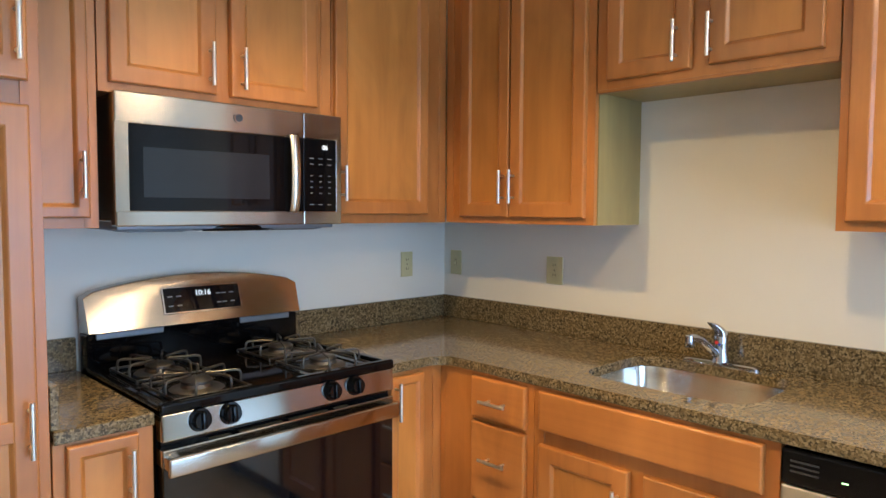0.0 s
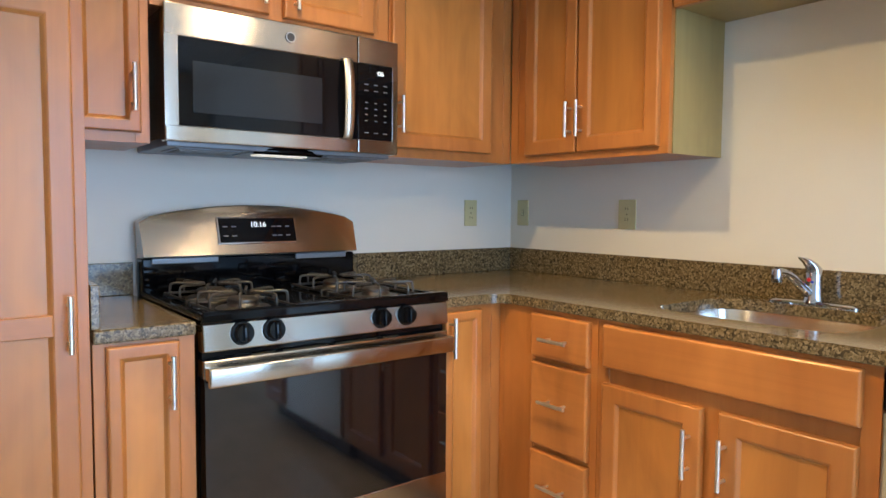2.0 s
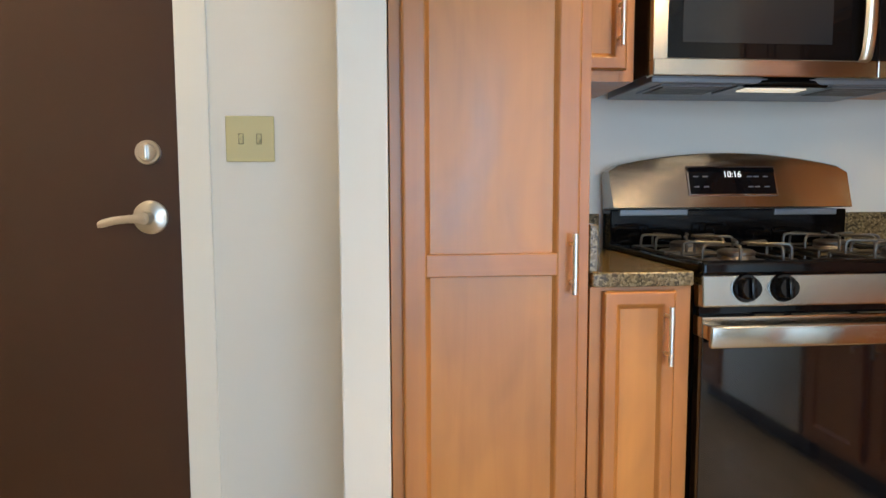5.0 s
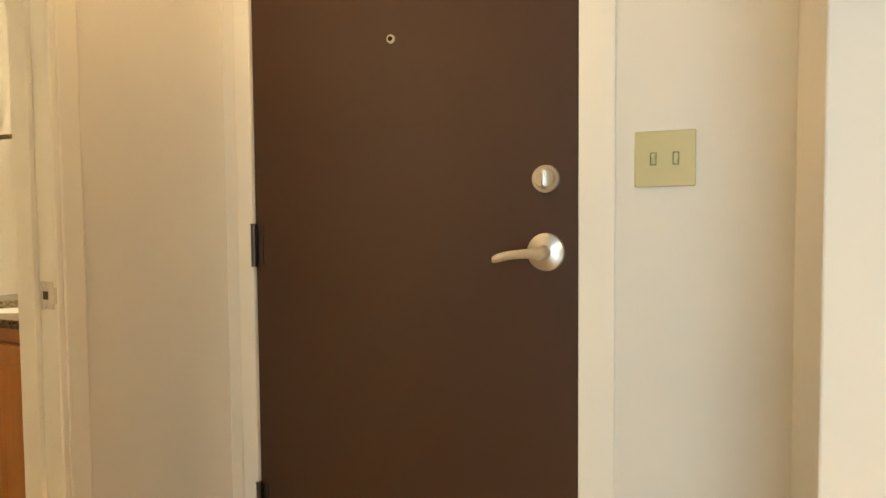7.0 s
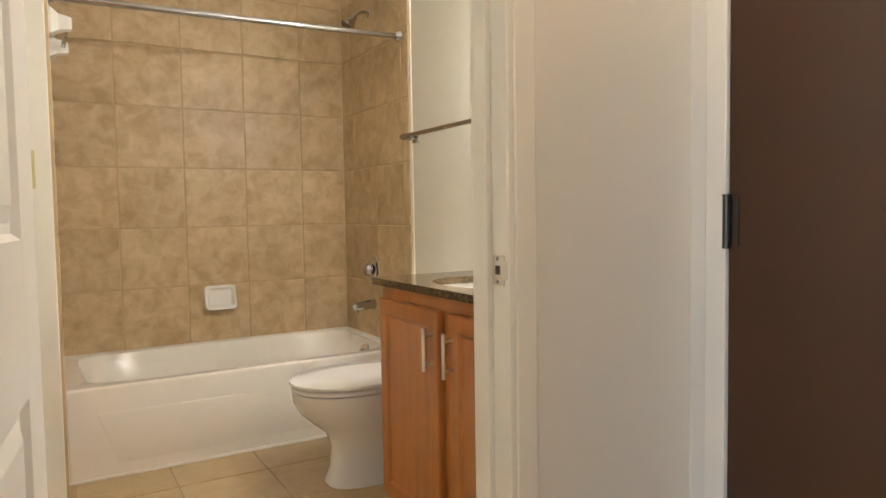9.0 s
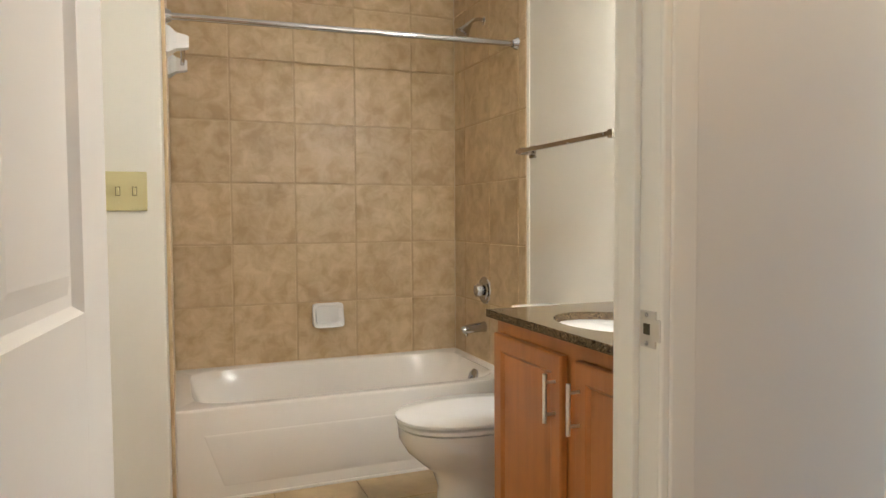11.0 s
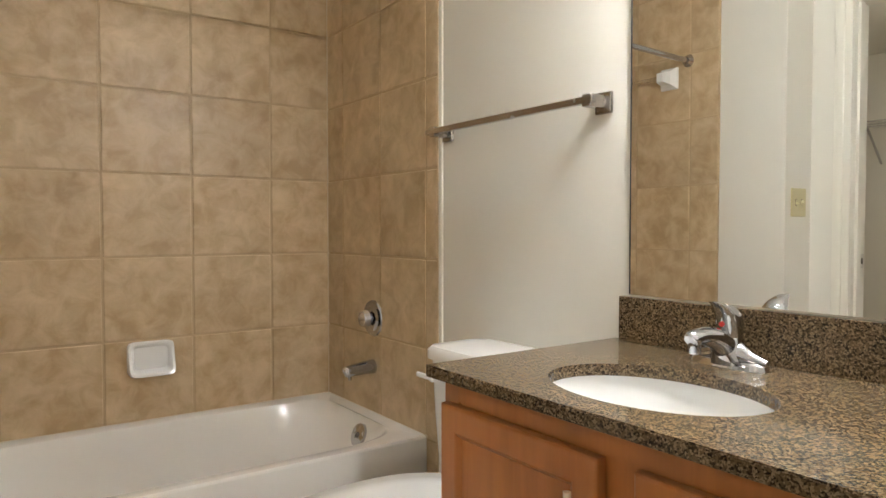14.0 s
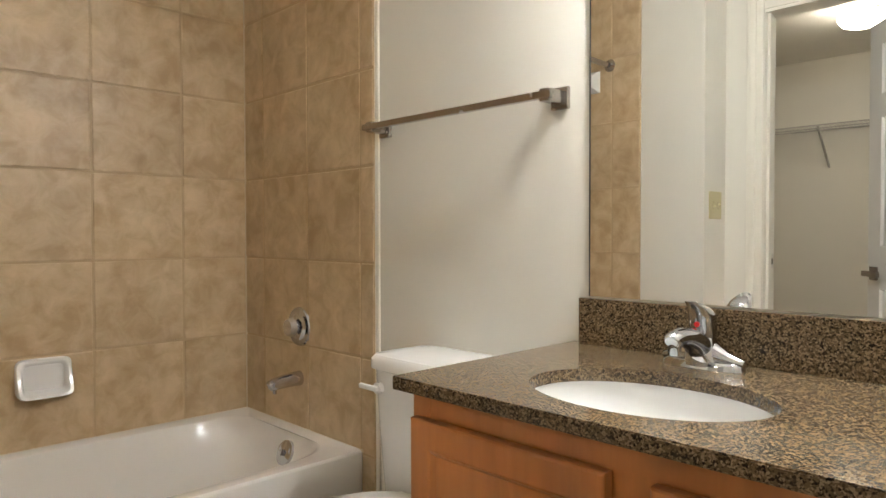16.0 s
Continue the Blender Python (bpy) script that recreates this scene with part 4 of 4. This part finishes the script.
panel_door("door_2", 0.76, 2.03, leaf_pose(-3.822, -1.517, -7.0), "white six-panel bathroom door standing open into the hall")
panel_door("door_3", 0.60, 2.02, leaf_pose(-4.392, -1.795, 231.5), "white panelled closet door standing half open")
casing("door_casing_closet", ((-5.115, -5.045, -1.69, -1.672, 0, 2.11), (-5.10, -5.075, -1.69, -1.666, 0, 2.10), (-5.055, -5.045, -1.69, -1.668, 0, 2.05), (-4.39, -4.31, -1.69, -1.676, 0, 2.11), (-5.115, -4.31, -1.69, -1.676, 2.03, 2.11)), "white moulded casing round the closet door")
structure("door_jamb_closet", join(bx(-5.059, -5.043, -1.805, -1.68, 0, 2.03, 0.002), bx(-4.40, -4.388, -1.805, -1.68, 0, 2.03, 0.002), bx(-5.043, -4.40, -1.805, -1.68, 2.018, 2.03), bx(-5.043, -5.032, -1.745, -1.71, 0, 2.018, 0.002)), WHITE, "white closet door jamb")
plate = thing("strike_plate", (-5.042, -1.77, 0.97), "satin steel strike plate on the closet jamb", "strike plate")
part("plate", bx(-5.0435, -5.041, -1.795, -1.757, 0.940, 1.0, 0.001), STEEL_V, plate)
part("latch_hole", bx(-5.0415, -5.0405, -1.783, -1.769, 0.958, 0.982), IVORY_DARK, plate)


# ---- bathroom fixtures ----
def build_tub():
    o = thing("bathtub", (-6.0, -0.74, 0), "off-white enamelled alcove bathtub with a panelled apron", "bathtub")
    cx, cy, hx, hy = -6.008, -0.745, 0.368, 0.722
    n = 72
    sq = lambda z, rx, ry, p, sx=0.0: oval(cx + sx, cy, z, rx, ry, p, n)
    rings = [sq(0.404, hx + 0.004, hy, 60), sq(0.412, hx, hy - 0.004, 50), sq(0.413, hx - 0.040, hy - 0.064, 7), sq(0.407, hx - 0.052, hy - 0.058, 5.5), sq(0.37, hx - 0.064, hy - 0.075, 4.5), sq(0.22, hx - 0.088, hy - 0.14, 3.6), sq(0.10, hx - 0.12, hy - 0.21, 3.2), sq(0.065, hx - 0.18, hy - 0.30, 3.0)]
    part("basin", loft(rings, False, True), TUB, o, "", True)
    xf = cx + hx
    trapezoid = lambda d, g: [(xf - d, cy - hy + 0.10 + g, 0.31 - g), (xf - d, cy + hy - 0.10 - g, 0.31 - g), (xf - d, cy + hy - 0.17 - g, 0.105 + g), (xf - d, cy - hy + 0.17 + g, 0.105 + g)]
    part("apron", join(bx(xf - 0.05, xf + 0.0035, cy - hy, cy + hy, 0.0515, 0.411, 0.010, 4), loft([trapezoid(-0.0030, 0.0), trapezoid(-0.0075, 0.010)], False, True),
         bx(xf - 0.02, xf + 0.008, cy - hy, cy + hy, 0.0515, 0.064, 0.003)), TUB, o, "", True)
    part("overflow_plate", join(cyl((-5.955, -0.102, 0.343), (-5.955, -0.118, 0.350), 0.044, 0.042, 28), cyl((-5.955, -0.117, 0.3495), (-5.955, -0.121, 0.3512), 0.041, 0.026, 28), bx(-5.960, -5.950, -0.136, -0.118, 0.342, 0.362, 0.003)), CHROME, o, "chrome overflow plate", True)
    part("caulk_line", join(bx(-6.377, -6.370, -1.468, -0.024, 0.405, 0.413), bx(-6.375, -5.63, -0.030, -0.024, 0.405, 0.413), bx(-6.375, -5.63, -1.468, -1.462, 0.405, 0.413)), GROUT_LIGHT, o)


build_tub()


def build_toilet():
    x = -5.126
    o = thing("toilet", (x, -0.40, 0), "white porcelain two-piece toilet with closed lid", "toilet")
    r = lambda z, y, rx, ry, p=2.3: oval(x, y, z, rx, ry, p, 40)
    part("bowl", loft([r(0.0515, -0.40, 0.110, 0.235, 3), r(0.064, -0.40, 0.108, 0.232, 3), r(0.11, -0.405, 0.096, 0.212, 2.6), r(0.19, -0.415, 0.094, 0.198), r(0.245, -0.43, 0.108, 0.202), r(0.285, -0.452, 0.140, 0.228), r(0.325, -0.472, 0.164, 0.252), r(0.37, -0.484, 0.180, 0.266), r(0.412, -0.485, 0.183, 0.269), r(0.415, -0.485, 0.15, 0.235)]), PORCELAIN, o, "", True)
    part("pedestal_back", bx(x - 0.10, x + 0.10, -0.27, -0.05, 0.0515, 0.385, 0.03, 4), PORCELAIN, o, "", True)
    part("seat", loft([r(0.416, -0.485, 0.180, 0.266), r(0.419, -0.485, 0.184, 0.270), r(0.429, -0.485, 0.184, 0.270), r(0.433, -0.485, 0.178, 0.264)]), PORCELAIN, o, "", True)
    part("lid", loft([r(0.4385, -0.488, 0.178, 0.266), r(0.4405, -0.488, 0.186, 0.274), r(0.449, -0.488, 0.186, 0.274), r(0.456, -0.488, 0.176, 0.264), r(0.460, -0.488, 0.10, 0.18)]), PORCELAIN, o, "glossy white closed lid", True)
    for s in (-0.08, 0.08):
        part("lid_hinge", bx(x + s - 0.02, x + s + 0.02, -0.245, -0.205, 0.412, 0.45, 0.008), PORCELAIN, o)
    t = lambda z, rx, ry, y=-0.135: oval(x, y, z, rx, ry, 7, 48)
    part("tank", loft([t(0.385, 0.165, 0.075), t(0.40, 0.18, 0.088), t(0.60, 0.197, 0.098), t(0.742, 0.205, 0.102)]), PORCELAIN, o, "", True)
    part("tank_lid", loft([t(0.743, 0.206, 0.104), t(0.747, 0.216, 0.113), t(0.770, 0.216, 0.113), t(0.782, 0.206, 0.104), t(0.786, 0.17, 0.075)]), PORCELAIN, o, "", True)
    part("flush_lever", join(cyl((x - 0.160, -0.236, 0.70), (x - 0.160, -0.25, 0.70), 0.014, n=16), bx(x - 0.225, x - 0.150, -0.258, -0.247, 0.692, 0.706, 0.004)), PORCELAIN, o, "white flush lever")
    part("supply_valve", join(cyl((x - 0.235, -0.016, 0.18), (x - 0.235, -0.07, 0.18), 0.01, n=12), tube([(x - 0.235, -0.065, 0.18), (x - 0.22, -0.09, 0.26), (x - 0.17, -0.11, 0.39)], 0.006)), CHROME, o, "", True)


build_toilet()


def build_vanity():
    xl, xr, yf = -4.828, -3.957, -0.532
    m = facing_south(xl, yf, 0)
    c = cabinet("vanity_cabinet", m, xr - xl, 0.821, 0.512,
                [("door", 0.012, 0.398, 0.115, 0.777, (0.370, 0.665, 0.126, True)), ("door", 0.462, 0.85, 0.115, 0.777, (0.482, 0.665, 0.126, True))],
                "reddish stained maple vanity cabinet with bar handles", wood_mat=VANITY_WOOD, kick=0.09, frame=0.045, body_top=0.66)
    o = thing("countertop", (-4.29, -0.28, 0.822), "polished brown speckled granite vanity top with backsplash", "countertop")
    hole = oval(-4.483, -0.352, 0, 0.198, 0.148, 2.0, 64)
    part("slab", join(slab_with_hole(-4.848, -3.956, -0.562, -0.016, 0.822, 0.845, hole), bx(-4.84, -3.956, -0.5645, -0.562, 0.8245, 0.8425)), GRANITE_B, o)
    part("backsplash", bx(-4.822, -3.956, -0.038, -0.0155, 0.845, 0.948, 0.002), GRANITE_B, o)
    s = thing("bathroom_sink", (-4.483, -0.352, 0.68), "white oval undermount bathroom sink", "sink")
    rings = [oval(-4.483, -0.352, z, rx, ry, 2, 64) for z, rx, ry in ((0.821, 0.225, 0.175), (0.821, 0.203, 0.153), (0.80, 0.200, 0.150), (0.75, 0.185, 0.138), (0.70, 0.14, 0.10), (0.68, 0.05, 0.04))]
    part("bowl", loft(rings, False, True), PORCELAIN, s, "", True)
    part("drain", spin([(0.028, 0), (0.028, 0.003), (0.02, 0.004), (0.005, 0.003)], (-4.483, -0.352, 0.681)), CHROME, s, "", True)
    fx, fy = -4.505, -0.100
    f = thing("bathroom_faucet", (fx, fy, 0.845), "chrome single-lever bathroom faucet", "faucet")
    part("deck_plate", loft([oval(fx, fy, z, rx, ry, 2.6) for z, rx, ry in ((0.845, 0.078, 0.028), (0.855, 0.076, 0.027), (0.859, 0.070, 0.024))]), CHROME, f, "", True)
    part("wing_base", tube([(fx - 0.076, fy, 0.858), (fx - 0.045, fy, 0.864), (fx, fy, 0.876), (fx + 0.045, fy, 0.864), (fx + 0.076, fy, 0.858)], [0.008, 0.014, 0.027, 0.014, 0.008], 16), CHROME, f, "", True)
    part("valve_body", loft([oval(fx, fy, z, rx, ry, 2.2, 32) for z, rx, ry in ((0.850, 0.034, 0.032), (0.872, 0.031, 0.033), (0.890, 0.027, 0.032), (0.902, 0.021, 0.026))]), CHROME, f, "", True)
    part("spout", tube([(fx, fy + 0.008, 0.868), (fx, fy - 0.040, 0.898), (fx, fy - 0.085, 0.909), (fx, fy - 0.116, 0.907), (fx, fy - 0.124, 0.904)], [0.027, 0.022, 0.017, 0.0155, 0.011], 18), CHROME, f, "", True)
    part("aerator", spin([(0.0105, 0), (0.0115, 0.003), (0.0115, 0.016), (0.012, 0.024)], (fx, fy - 0.110, 0.880)), CHROME, f, "", True)
    part("lever", loft([oval(fx - 0.06 * dy, fy - dy, z, rx, ry, 2.3, 28) for z, dy, rx, ry in ((0.901, 0.0, 0.0225, 0.0225), (0.905, 0.0, 0.0240, 0.0240), (0.930, 0.0, 0.0240, 0.0240), (0.944, 0.004, 0.0232, 0.0236), (0.956, 0.016, 0.019, 0.021), (0.964, 0.032, 0.0135, 0.016), (0.9685, 0.044, 0.010, 0.011), (0.970, 0.052, 0.006, 0.006))]), CHROME, f, "", True)
    part("red_mark", cyl((fx, fy - 0.0235, 0.926), (fx, fy - 0.0262, 0.926), 0.005, n=14), RED, f)
    mi = thing("wall_mirror", (-4.27, -0.018, 0.95), "large frameless wall mirror above the vanity", "mirror")
    part("glass", bx(-4.803, -3.958, -0.0205, -0.0152, 0.952, 1.74), MIRROR, mi)
    part("edge_clip", join(bx(-4.806, -4.803, -0.0212, -0.0152, 0.952, 1.74)), DARK_GREY, mi)


build_vanity()


def build_bath_hardware():
    # towel bar
    o = thing("towel_bar", (-5.2, -0.016, 1.415), "square brushed nickel towel bar on the cream wall", "towel bar")
    for x in (-5.525, -4.885):
        part("bracket", join(bx(x - 0.025, x + 0.025, -0.026, -0.0155, 1.380, 1.432, 0.003), bx(x - 0.014, x + 0.014, -0.085, -0.02, 1.392, 1.422, 0.003)), NICKEL_DARK, o)
    part("bar", bx(-5.555, -4.865, -0.088, -0.072, 1.399, 1.416, 0.0015), NICKEL_DARK, o)
    # curtain rod
    o = thing("shower_rod", (-5.655, -0.75, 1.86), "chrome shower curtain rod across the tub alcove", "curtain rod")
    part("rod", cyl((-5.655, -1.46, 1.868), (-5.655, -0.03, 1.893), 0.0125, n=20), CHROME, o, "", True)
    part("flange", join(cyl((-5.655, -1.468, 1.868), (-5.655, -1.445, 1.8685), 0.03, 0.018, 24)), CHROME, o, "", True)
    part("flange", join(cyl((-5.655, -0.025, 1.893), (-5.655, -0.05, 1.892), 0.03, 0.018, 24)), CHROME, o, "", True)
    # shower head
    o = thing("shower", (-6.0, -0.1, 2.03), "chrome shower head on a bent arm", "shower")
    part("arm", tube([(-6.0, -0.024, 2.085), (-6.0, -0.05, 2.092), (-6.0, -0.085, 2.082), (-6.0, -0.105, 2.062)], 0.009, 12), CHROME, o, "", True)
    part("escutcheon", cyl((-6.0, -0.022, 2.085), (-6.0, -0.032, 2.085), 0.028, 0.02, 24), CHROME, o, "", True)
    part("head", join(cyl((-6.0, -0.102, 2.066), (-6.0, -0.122, 2.040), 0.014, 0.02, 24), cyl((-6.0, -0.122, 2.040), (-6.0, -0.142, 2.012), 0.022, 0.038, 28), cyl((-6.0, -0.142, 2.012), (-6.0, -0.146, 2.006), 0.038, 0.034, 28)), CHROME, o, "", True)
    # valve and spout
    o = thing("shower_valve", (-5.995, -0.03, 0.767), "round chrome tub valve with a knob", "valve")
    part("escutcheon", join(cyl((-5.995, -0.024, 0.767), (-5.995, -0.034, 0.767), 0.072, 0.066, 36), cyl((-5.995, -0.033, 0.767), (-5.995, -0.042, 0.767), 0.05, 0.036, 36)), CHROME, o, "", True)
    part("knob", join(cyl((-5.995, -0.04, 0.767), (-5.995, -0.056, 0.767), 0.022, n=24), cyl((-5.995, -0.056, 0.767), (-5.995, -0.078, 0.767), 0.034, 0.029, 8)), CHROME, o, "", True)
    o = thing("tub_spout", (-5.995, -0.06, 0.575), "short chrome tub spout on the tile", "spout")
    part("spout", tube([(-5.995, -0.024, 0.585), (-5.995, -0.06, 0.584), (-5.995, -0.11, 0.580), (-5.995, -0.142, 0.575), (-5.995, -0.150, 0.572)], [0.027, 0.025, 0.022, 0.020, 0.014], 18), CHROME, o, "", True)
    part("diverter", cyl((-5.995, -0.128, 0.565), (-5.995, -0.128, 0.545), 0.007, n=14), CHROME, o)
    # soap dish
    o = thing("soap_dish", (-6.35, -0.73, 0.635), "white ceramic soap dish on the tiled wall", "soap dish")
    y0, y1 = -0.815, -0.655
    def dish_ring(inset, depth, lip):
        pts = []
        for p in oval((y0 + y1) / 2, 0.636, 0, (y1 - y0) / 2 - inset, 0.062 - inset, 7, 48):
            low = min(1.0, max(0.0, (0.66 - p[1]) / 0.08))
            pts.append((-6.379 + depth + lip * low, p[0], p[1]))
        return pts
    part("dish", loft([dish_ring(0, 0, 0), dish_ring(0, 0.012, 0.030), dish_ring(0.003, 0.017, 0.036), dish_ring(0.011, 0.017, 0.036), dish_ring(0.016, 0.012, 0.030), dish_ring(0.022, 0.004, 0.004)]), PORCELAIN, o, "", True)
    # ceramic towel holder on the foot wall of the tub
    o = thing("ceramic_bracket", (-5.75, -1.44, 1.80), "white ceramic bar bracket with a clear rod stub", "bracket")
    part("bracket", loft([[(x, y, z) for x, z in ((-5.75 - s, 1.80 - h), (-5.75 + s, 1.80 - h), (-5.75 + s, 1.80 + h), (-5.75 - s, 1.80 + h))] for y, s, h in ((-1.468, 0.045, 0.05), (-1.455, 0.044, 0.048), (-1.43, 0.026, 0.03), (-1.395, 0.02, 0.024), (-1.385, 0.016, 0.02))]), PORCELAIN, o)
    part("rod", cyl((-5.75, -1.405, 1.80), (-6.15, -1.405, 1.80), 0.009, n=14), CLEAR, o, "clear acrylic rod")
    part("bracket", loft([[(x, y, z) for x, z in ((-6.17 - s, 1.80 - h), (-6.17 + s, 1.80 - h), (-6.17 + s, 1.80 + h), (-6.17 - s, 1.80 + h))] for y, s, h in ((-1.468, 0.045, 0.05), (-1.455, 0.044, 0.048), (-1.43, 0.026, 0.03), (-1.395, 0.02, 0.024), (-1.385, 0.016, 0.02))]), PORCELAIN, o)
    # white edge strip where the tile stops
    structure("tile_edge_trim", join(bx(-5.574, -5.556, -0.024, -0.0155, 0.0, H, 0.003)), WHITE, "white edge strip beside the tiles")


build_bath_hardware()


# ---- ceiling lamps ----
def dome_lamp(at, mat, radius, label):
    o = thing("ceiling_light", at, label, "ceiling light", "flush ceiling lights")
    part("base", spin([(radius * 0.72, 0.0), (radius * 0.72, -0.03), (radius * 0.6, -0.034)], at), STEEL_V, o, "satin metal base", True)
    part("shade", spin([(radius * 0.70, -0.034), (radius * 0.98, -0.045), (radius, -0.075), (radius * 0.8, -0.11), (radius * 0.4, -0.126), (0.001, -0.13)], at), mat, o, "glowing white glass shade", True)


for spot_at, aim in SPOTS:
    sx, sy, sz = spot_at
    o = thing("spot_lamp", (sx, sy, H), "small satin surface downlight on the kitchen ceiling", "spot lamp", "kitchen spot lamps")
    ring = [oval(sx, sy, z, r, r, 2, 32) for z, r in ((H, 0.060), (sz + 0.012, 0.058), (sz + 0.012, 0.047), (sz + 0.030, 0.046))]
    part("can", loft(ring, True, False), STEEL_V, o, "satin metal can", True)
    part("bulb_face", cyl((sx, sy, sz + 0.016), (sx, sy, sz + 0.024), 0.045, n=28), LAMP, o, "glowing bulb face")


# Unseen fill in the hall, set here to lift the wall's brightness.
dome_lamp((-3.34, -0.64, H), FILL_HALL, 0.13, "unseen fill lamp on the entry hall ceiling")
# Added unseen lamp; brightens the lower cabinets and the hall wall.
dome_lamp((-0.65, -2.75, H), FILL_ROOM, 0.15, "unseen fill lamp added on the living room ceiling")
dome_lamp((-5.10, -3.32, H), LAMP_CLOSET, 0.125, "flush glass ceiling light in the closet")
v = thing("vanity_light", (-4.40, -0.05, 1.86), "wall light bar with a frosted tube above the mirror", "wall light")
part("back_plate", bx(-4.68, -4.12, -0.035, -0.0155, 1.86, 1.93, 0.004), STEEL_V, v)
for lx in (-4.53, -4.21):
    part("holder", cyl((lx, -0.03, 1.89), (lx, -0.150, 1.88), 0.008, n=12), STEEL_V, v)
part("lamp_tube", cyl((-4.57, -0.165, 1.875), (-4.17, -0.165, 1.875), 0.02, n=24), LAMP_BATH, v, "glowing frosted tube", True)


# ---- closet shelf ----
def build_closet_shelf():
    o = thing("wire_shelf", (-5.2, -4.35, 1.89), "white wire closet shelf with slanted braces", "shelf")
    bars = [cyl((-6.38, -4.2, 1.89), (-3.97, -4.2, 1.89), 0.005, n=8), cyl((-6.38, -4.2, 1.85), (-3.97, -4.2, 1.85), 0.005, n=8), cyl((-6.38, -4.49, 1.89), (-3.97, -4.49, 1.89), 0.005, n=8), cyl((-6.38, -4.35, 1.887), (-3.97, -4.35, 1.887), 0.004, n=8)]
    part("rails", join(*bars), WIRE, o)
    part("wires", join(*[bx(-6.38 + k * 0.026, -6.377 + k * 0.026, -4.495, -4.2, 1.892, 1.895) for k in range(92)]), WIRE, o)
    for x in (-6.05, -5.60, -5.14, -4.68, -4.22):
        part("brace", tube([(x, -4.21, 1.885), (x, -4.495, 1.60)], 0.009, 8), WIRE, o)


build_closet_shelf()


# ---- tiles ----
def tile_mesh(name, w, h, mat, t=0.009):
    edge = 0.0036 if mat is TILE else 0.0015
    bm = bx(-w / 2, w / 2, -t / 2, t / 2, -h / 2, h / 2, edge, 2)
    me = bpy.data.meshes.new(name)
    bm.to_mesh(me)
    bm.free()
    me.materials.append(mat)
    return me


MESHES = {}


def tile(parent, w, h, m, mat):
    key = (round(w, 3), round(h, 3), mat.name)
    if key not in MESHES:
        MESHES[key] = tile_mesh("tile", w, h, mat)
    ob = new("tile", MESHES[key])
    ob.parent = parent
    jitter = pose(0, random.uniform(-0.0003, 0.0003), 0, random.uniform(-0.06, 0.06), 0, random.uniform(-0.06, 0.06))
    ob.matrix_basis = m @ jitter


def cuts(a, b, start, pitch):
    """Joint places between a and b on a grid."""
    k = math.ceil((a - start) / pitch + 0.08)
    inner = []
    while start + k * pitch < b - 0.02:
        inner.append(start + k * pitch)
        k += 1
    return [a] + inner + [b]


def build_tiles():
    G = 0.006
    zs = cuts(0.40, H - 0.002, 1.003, 0.2985)
    bed = structure("tile_wall_west", bx(-6.389, -6.381, -1.478, -0.016, 0.36, H - 0.001), WALL_GROUT, "beige mottled ceramic tile wall above the tub")
    ys = cuts(-1.468, -0.024, -0.583, 0.3063)
    for z0, z1 in zip(zs, zs[1:]):
        for y0, y1 in zip(ys, ys[1:]):
            tile(bed, y1 - y0 - G, z1 - z0 - G, pose(-6.3825, (y0 + y1) / 2, (z0 + z1) / 2, 0, 0, 90), TILE)
    for name, yb, yt, edge in (("tile_wall_north", (-0.0245, -0.0165), -0.0245, -5.572), ("tile_wall_south", (-1.478, -1.470), -1.470, -5.50)):
        bed = structure(name, bx(-6.381, edge, yb[0] - (0.002 if yt > -1 else 0), yb[1] + (0 if yt > -1 else 0.002), 0.0, H - 0.001), WALL_GROUT, "beige mottled ceramic tile on the alcove side wall")
        xs = cuts(-6.378, edge, -5.938, 0.298)
        zz = [0.002, 0.107] + zs
        for z0, z1 in zip(zz, zz[1:]):
            for x0, x1 in zip(xs, xs[1:]):
                if z1 <= 0.41 and x0 < -5.66:
                    if x1 < -5.62:
                        continue
                tile(bed, x1 - x0 - G, z1 - z0 - G, pose((x0 + x1) / 2, yt, (z0 + z1) / 2), TILE)
    structure("corner_caulk", bx(-6.379, -6.371, -0.0305, -0.0225, 0.41, H - 0.002, 0.002), GROUT_LIGHT, "pale caulk line in the tile corner")
    structure("corner_caulk", bx(-6.379, -6.371, -1.4715, -1.4635, 0.41, H - 0.002, 0.002), GROUT_LIGHT, "pale caulk line in the tile corner")
    floor = bpy.data.objects["floor_bath"]
    for x0, x1 in zip(*(lambda c: (c, c[1:]))(cuts(-5.70, -3.956, -5.735, 0.333))):
        for y0, y1 in zip(*(lambda c: (c, c[1:]))(cuts(-1.69, -0.016, -1.114, 0.333))):
            if y0 < -1.485 and x1 < -5.21:
                continue
            tile(floor, x1 - x0 - 0.005, y1 - y0 - 0.005, pose((x0 + x1) / 2, (y0 + y1) / 2, 0.0470, 90, 0, 0), FLOOR_TILE)


build_tiles()
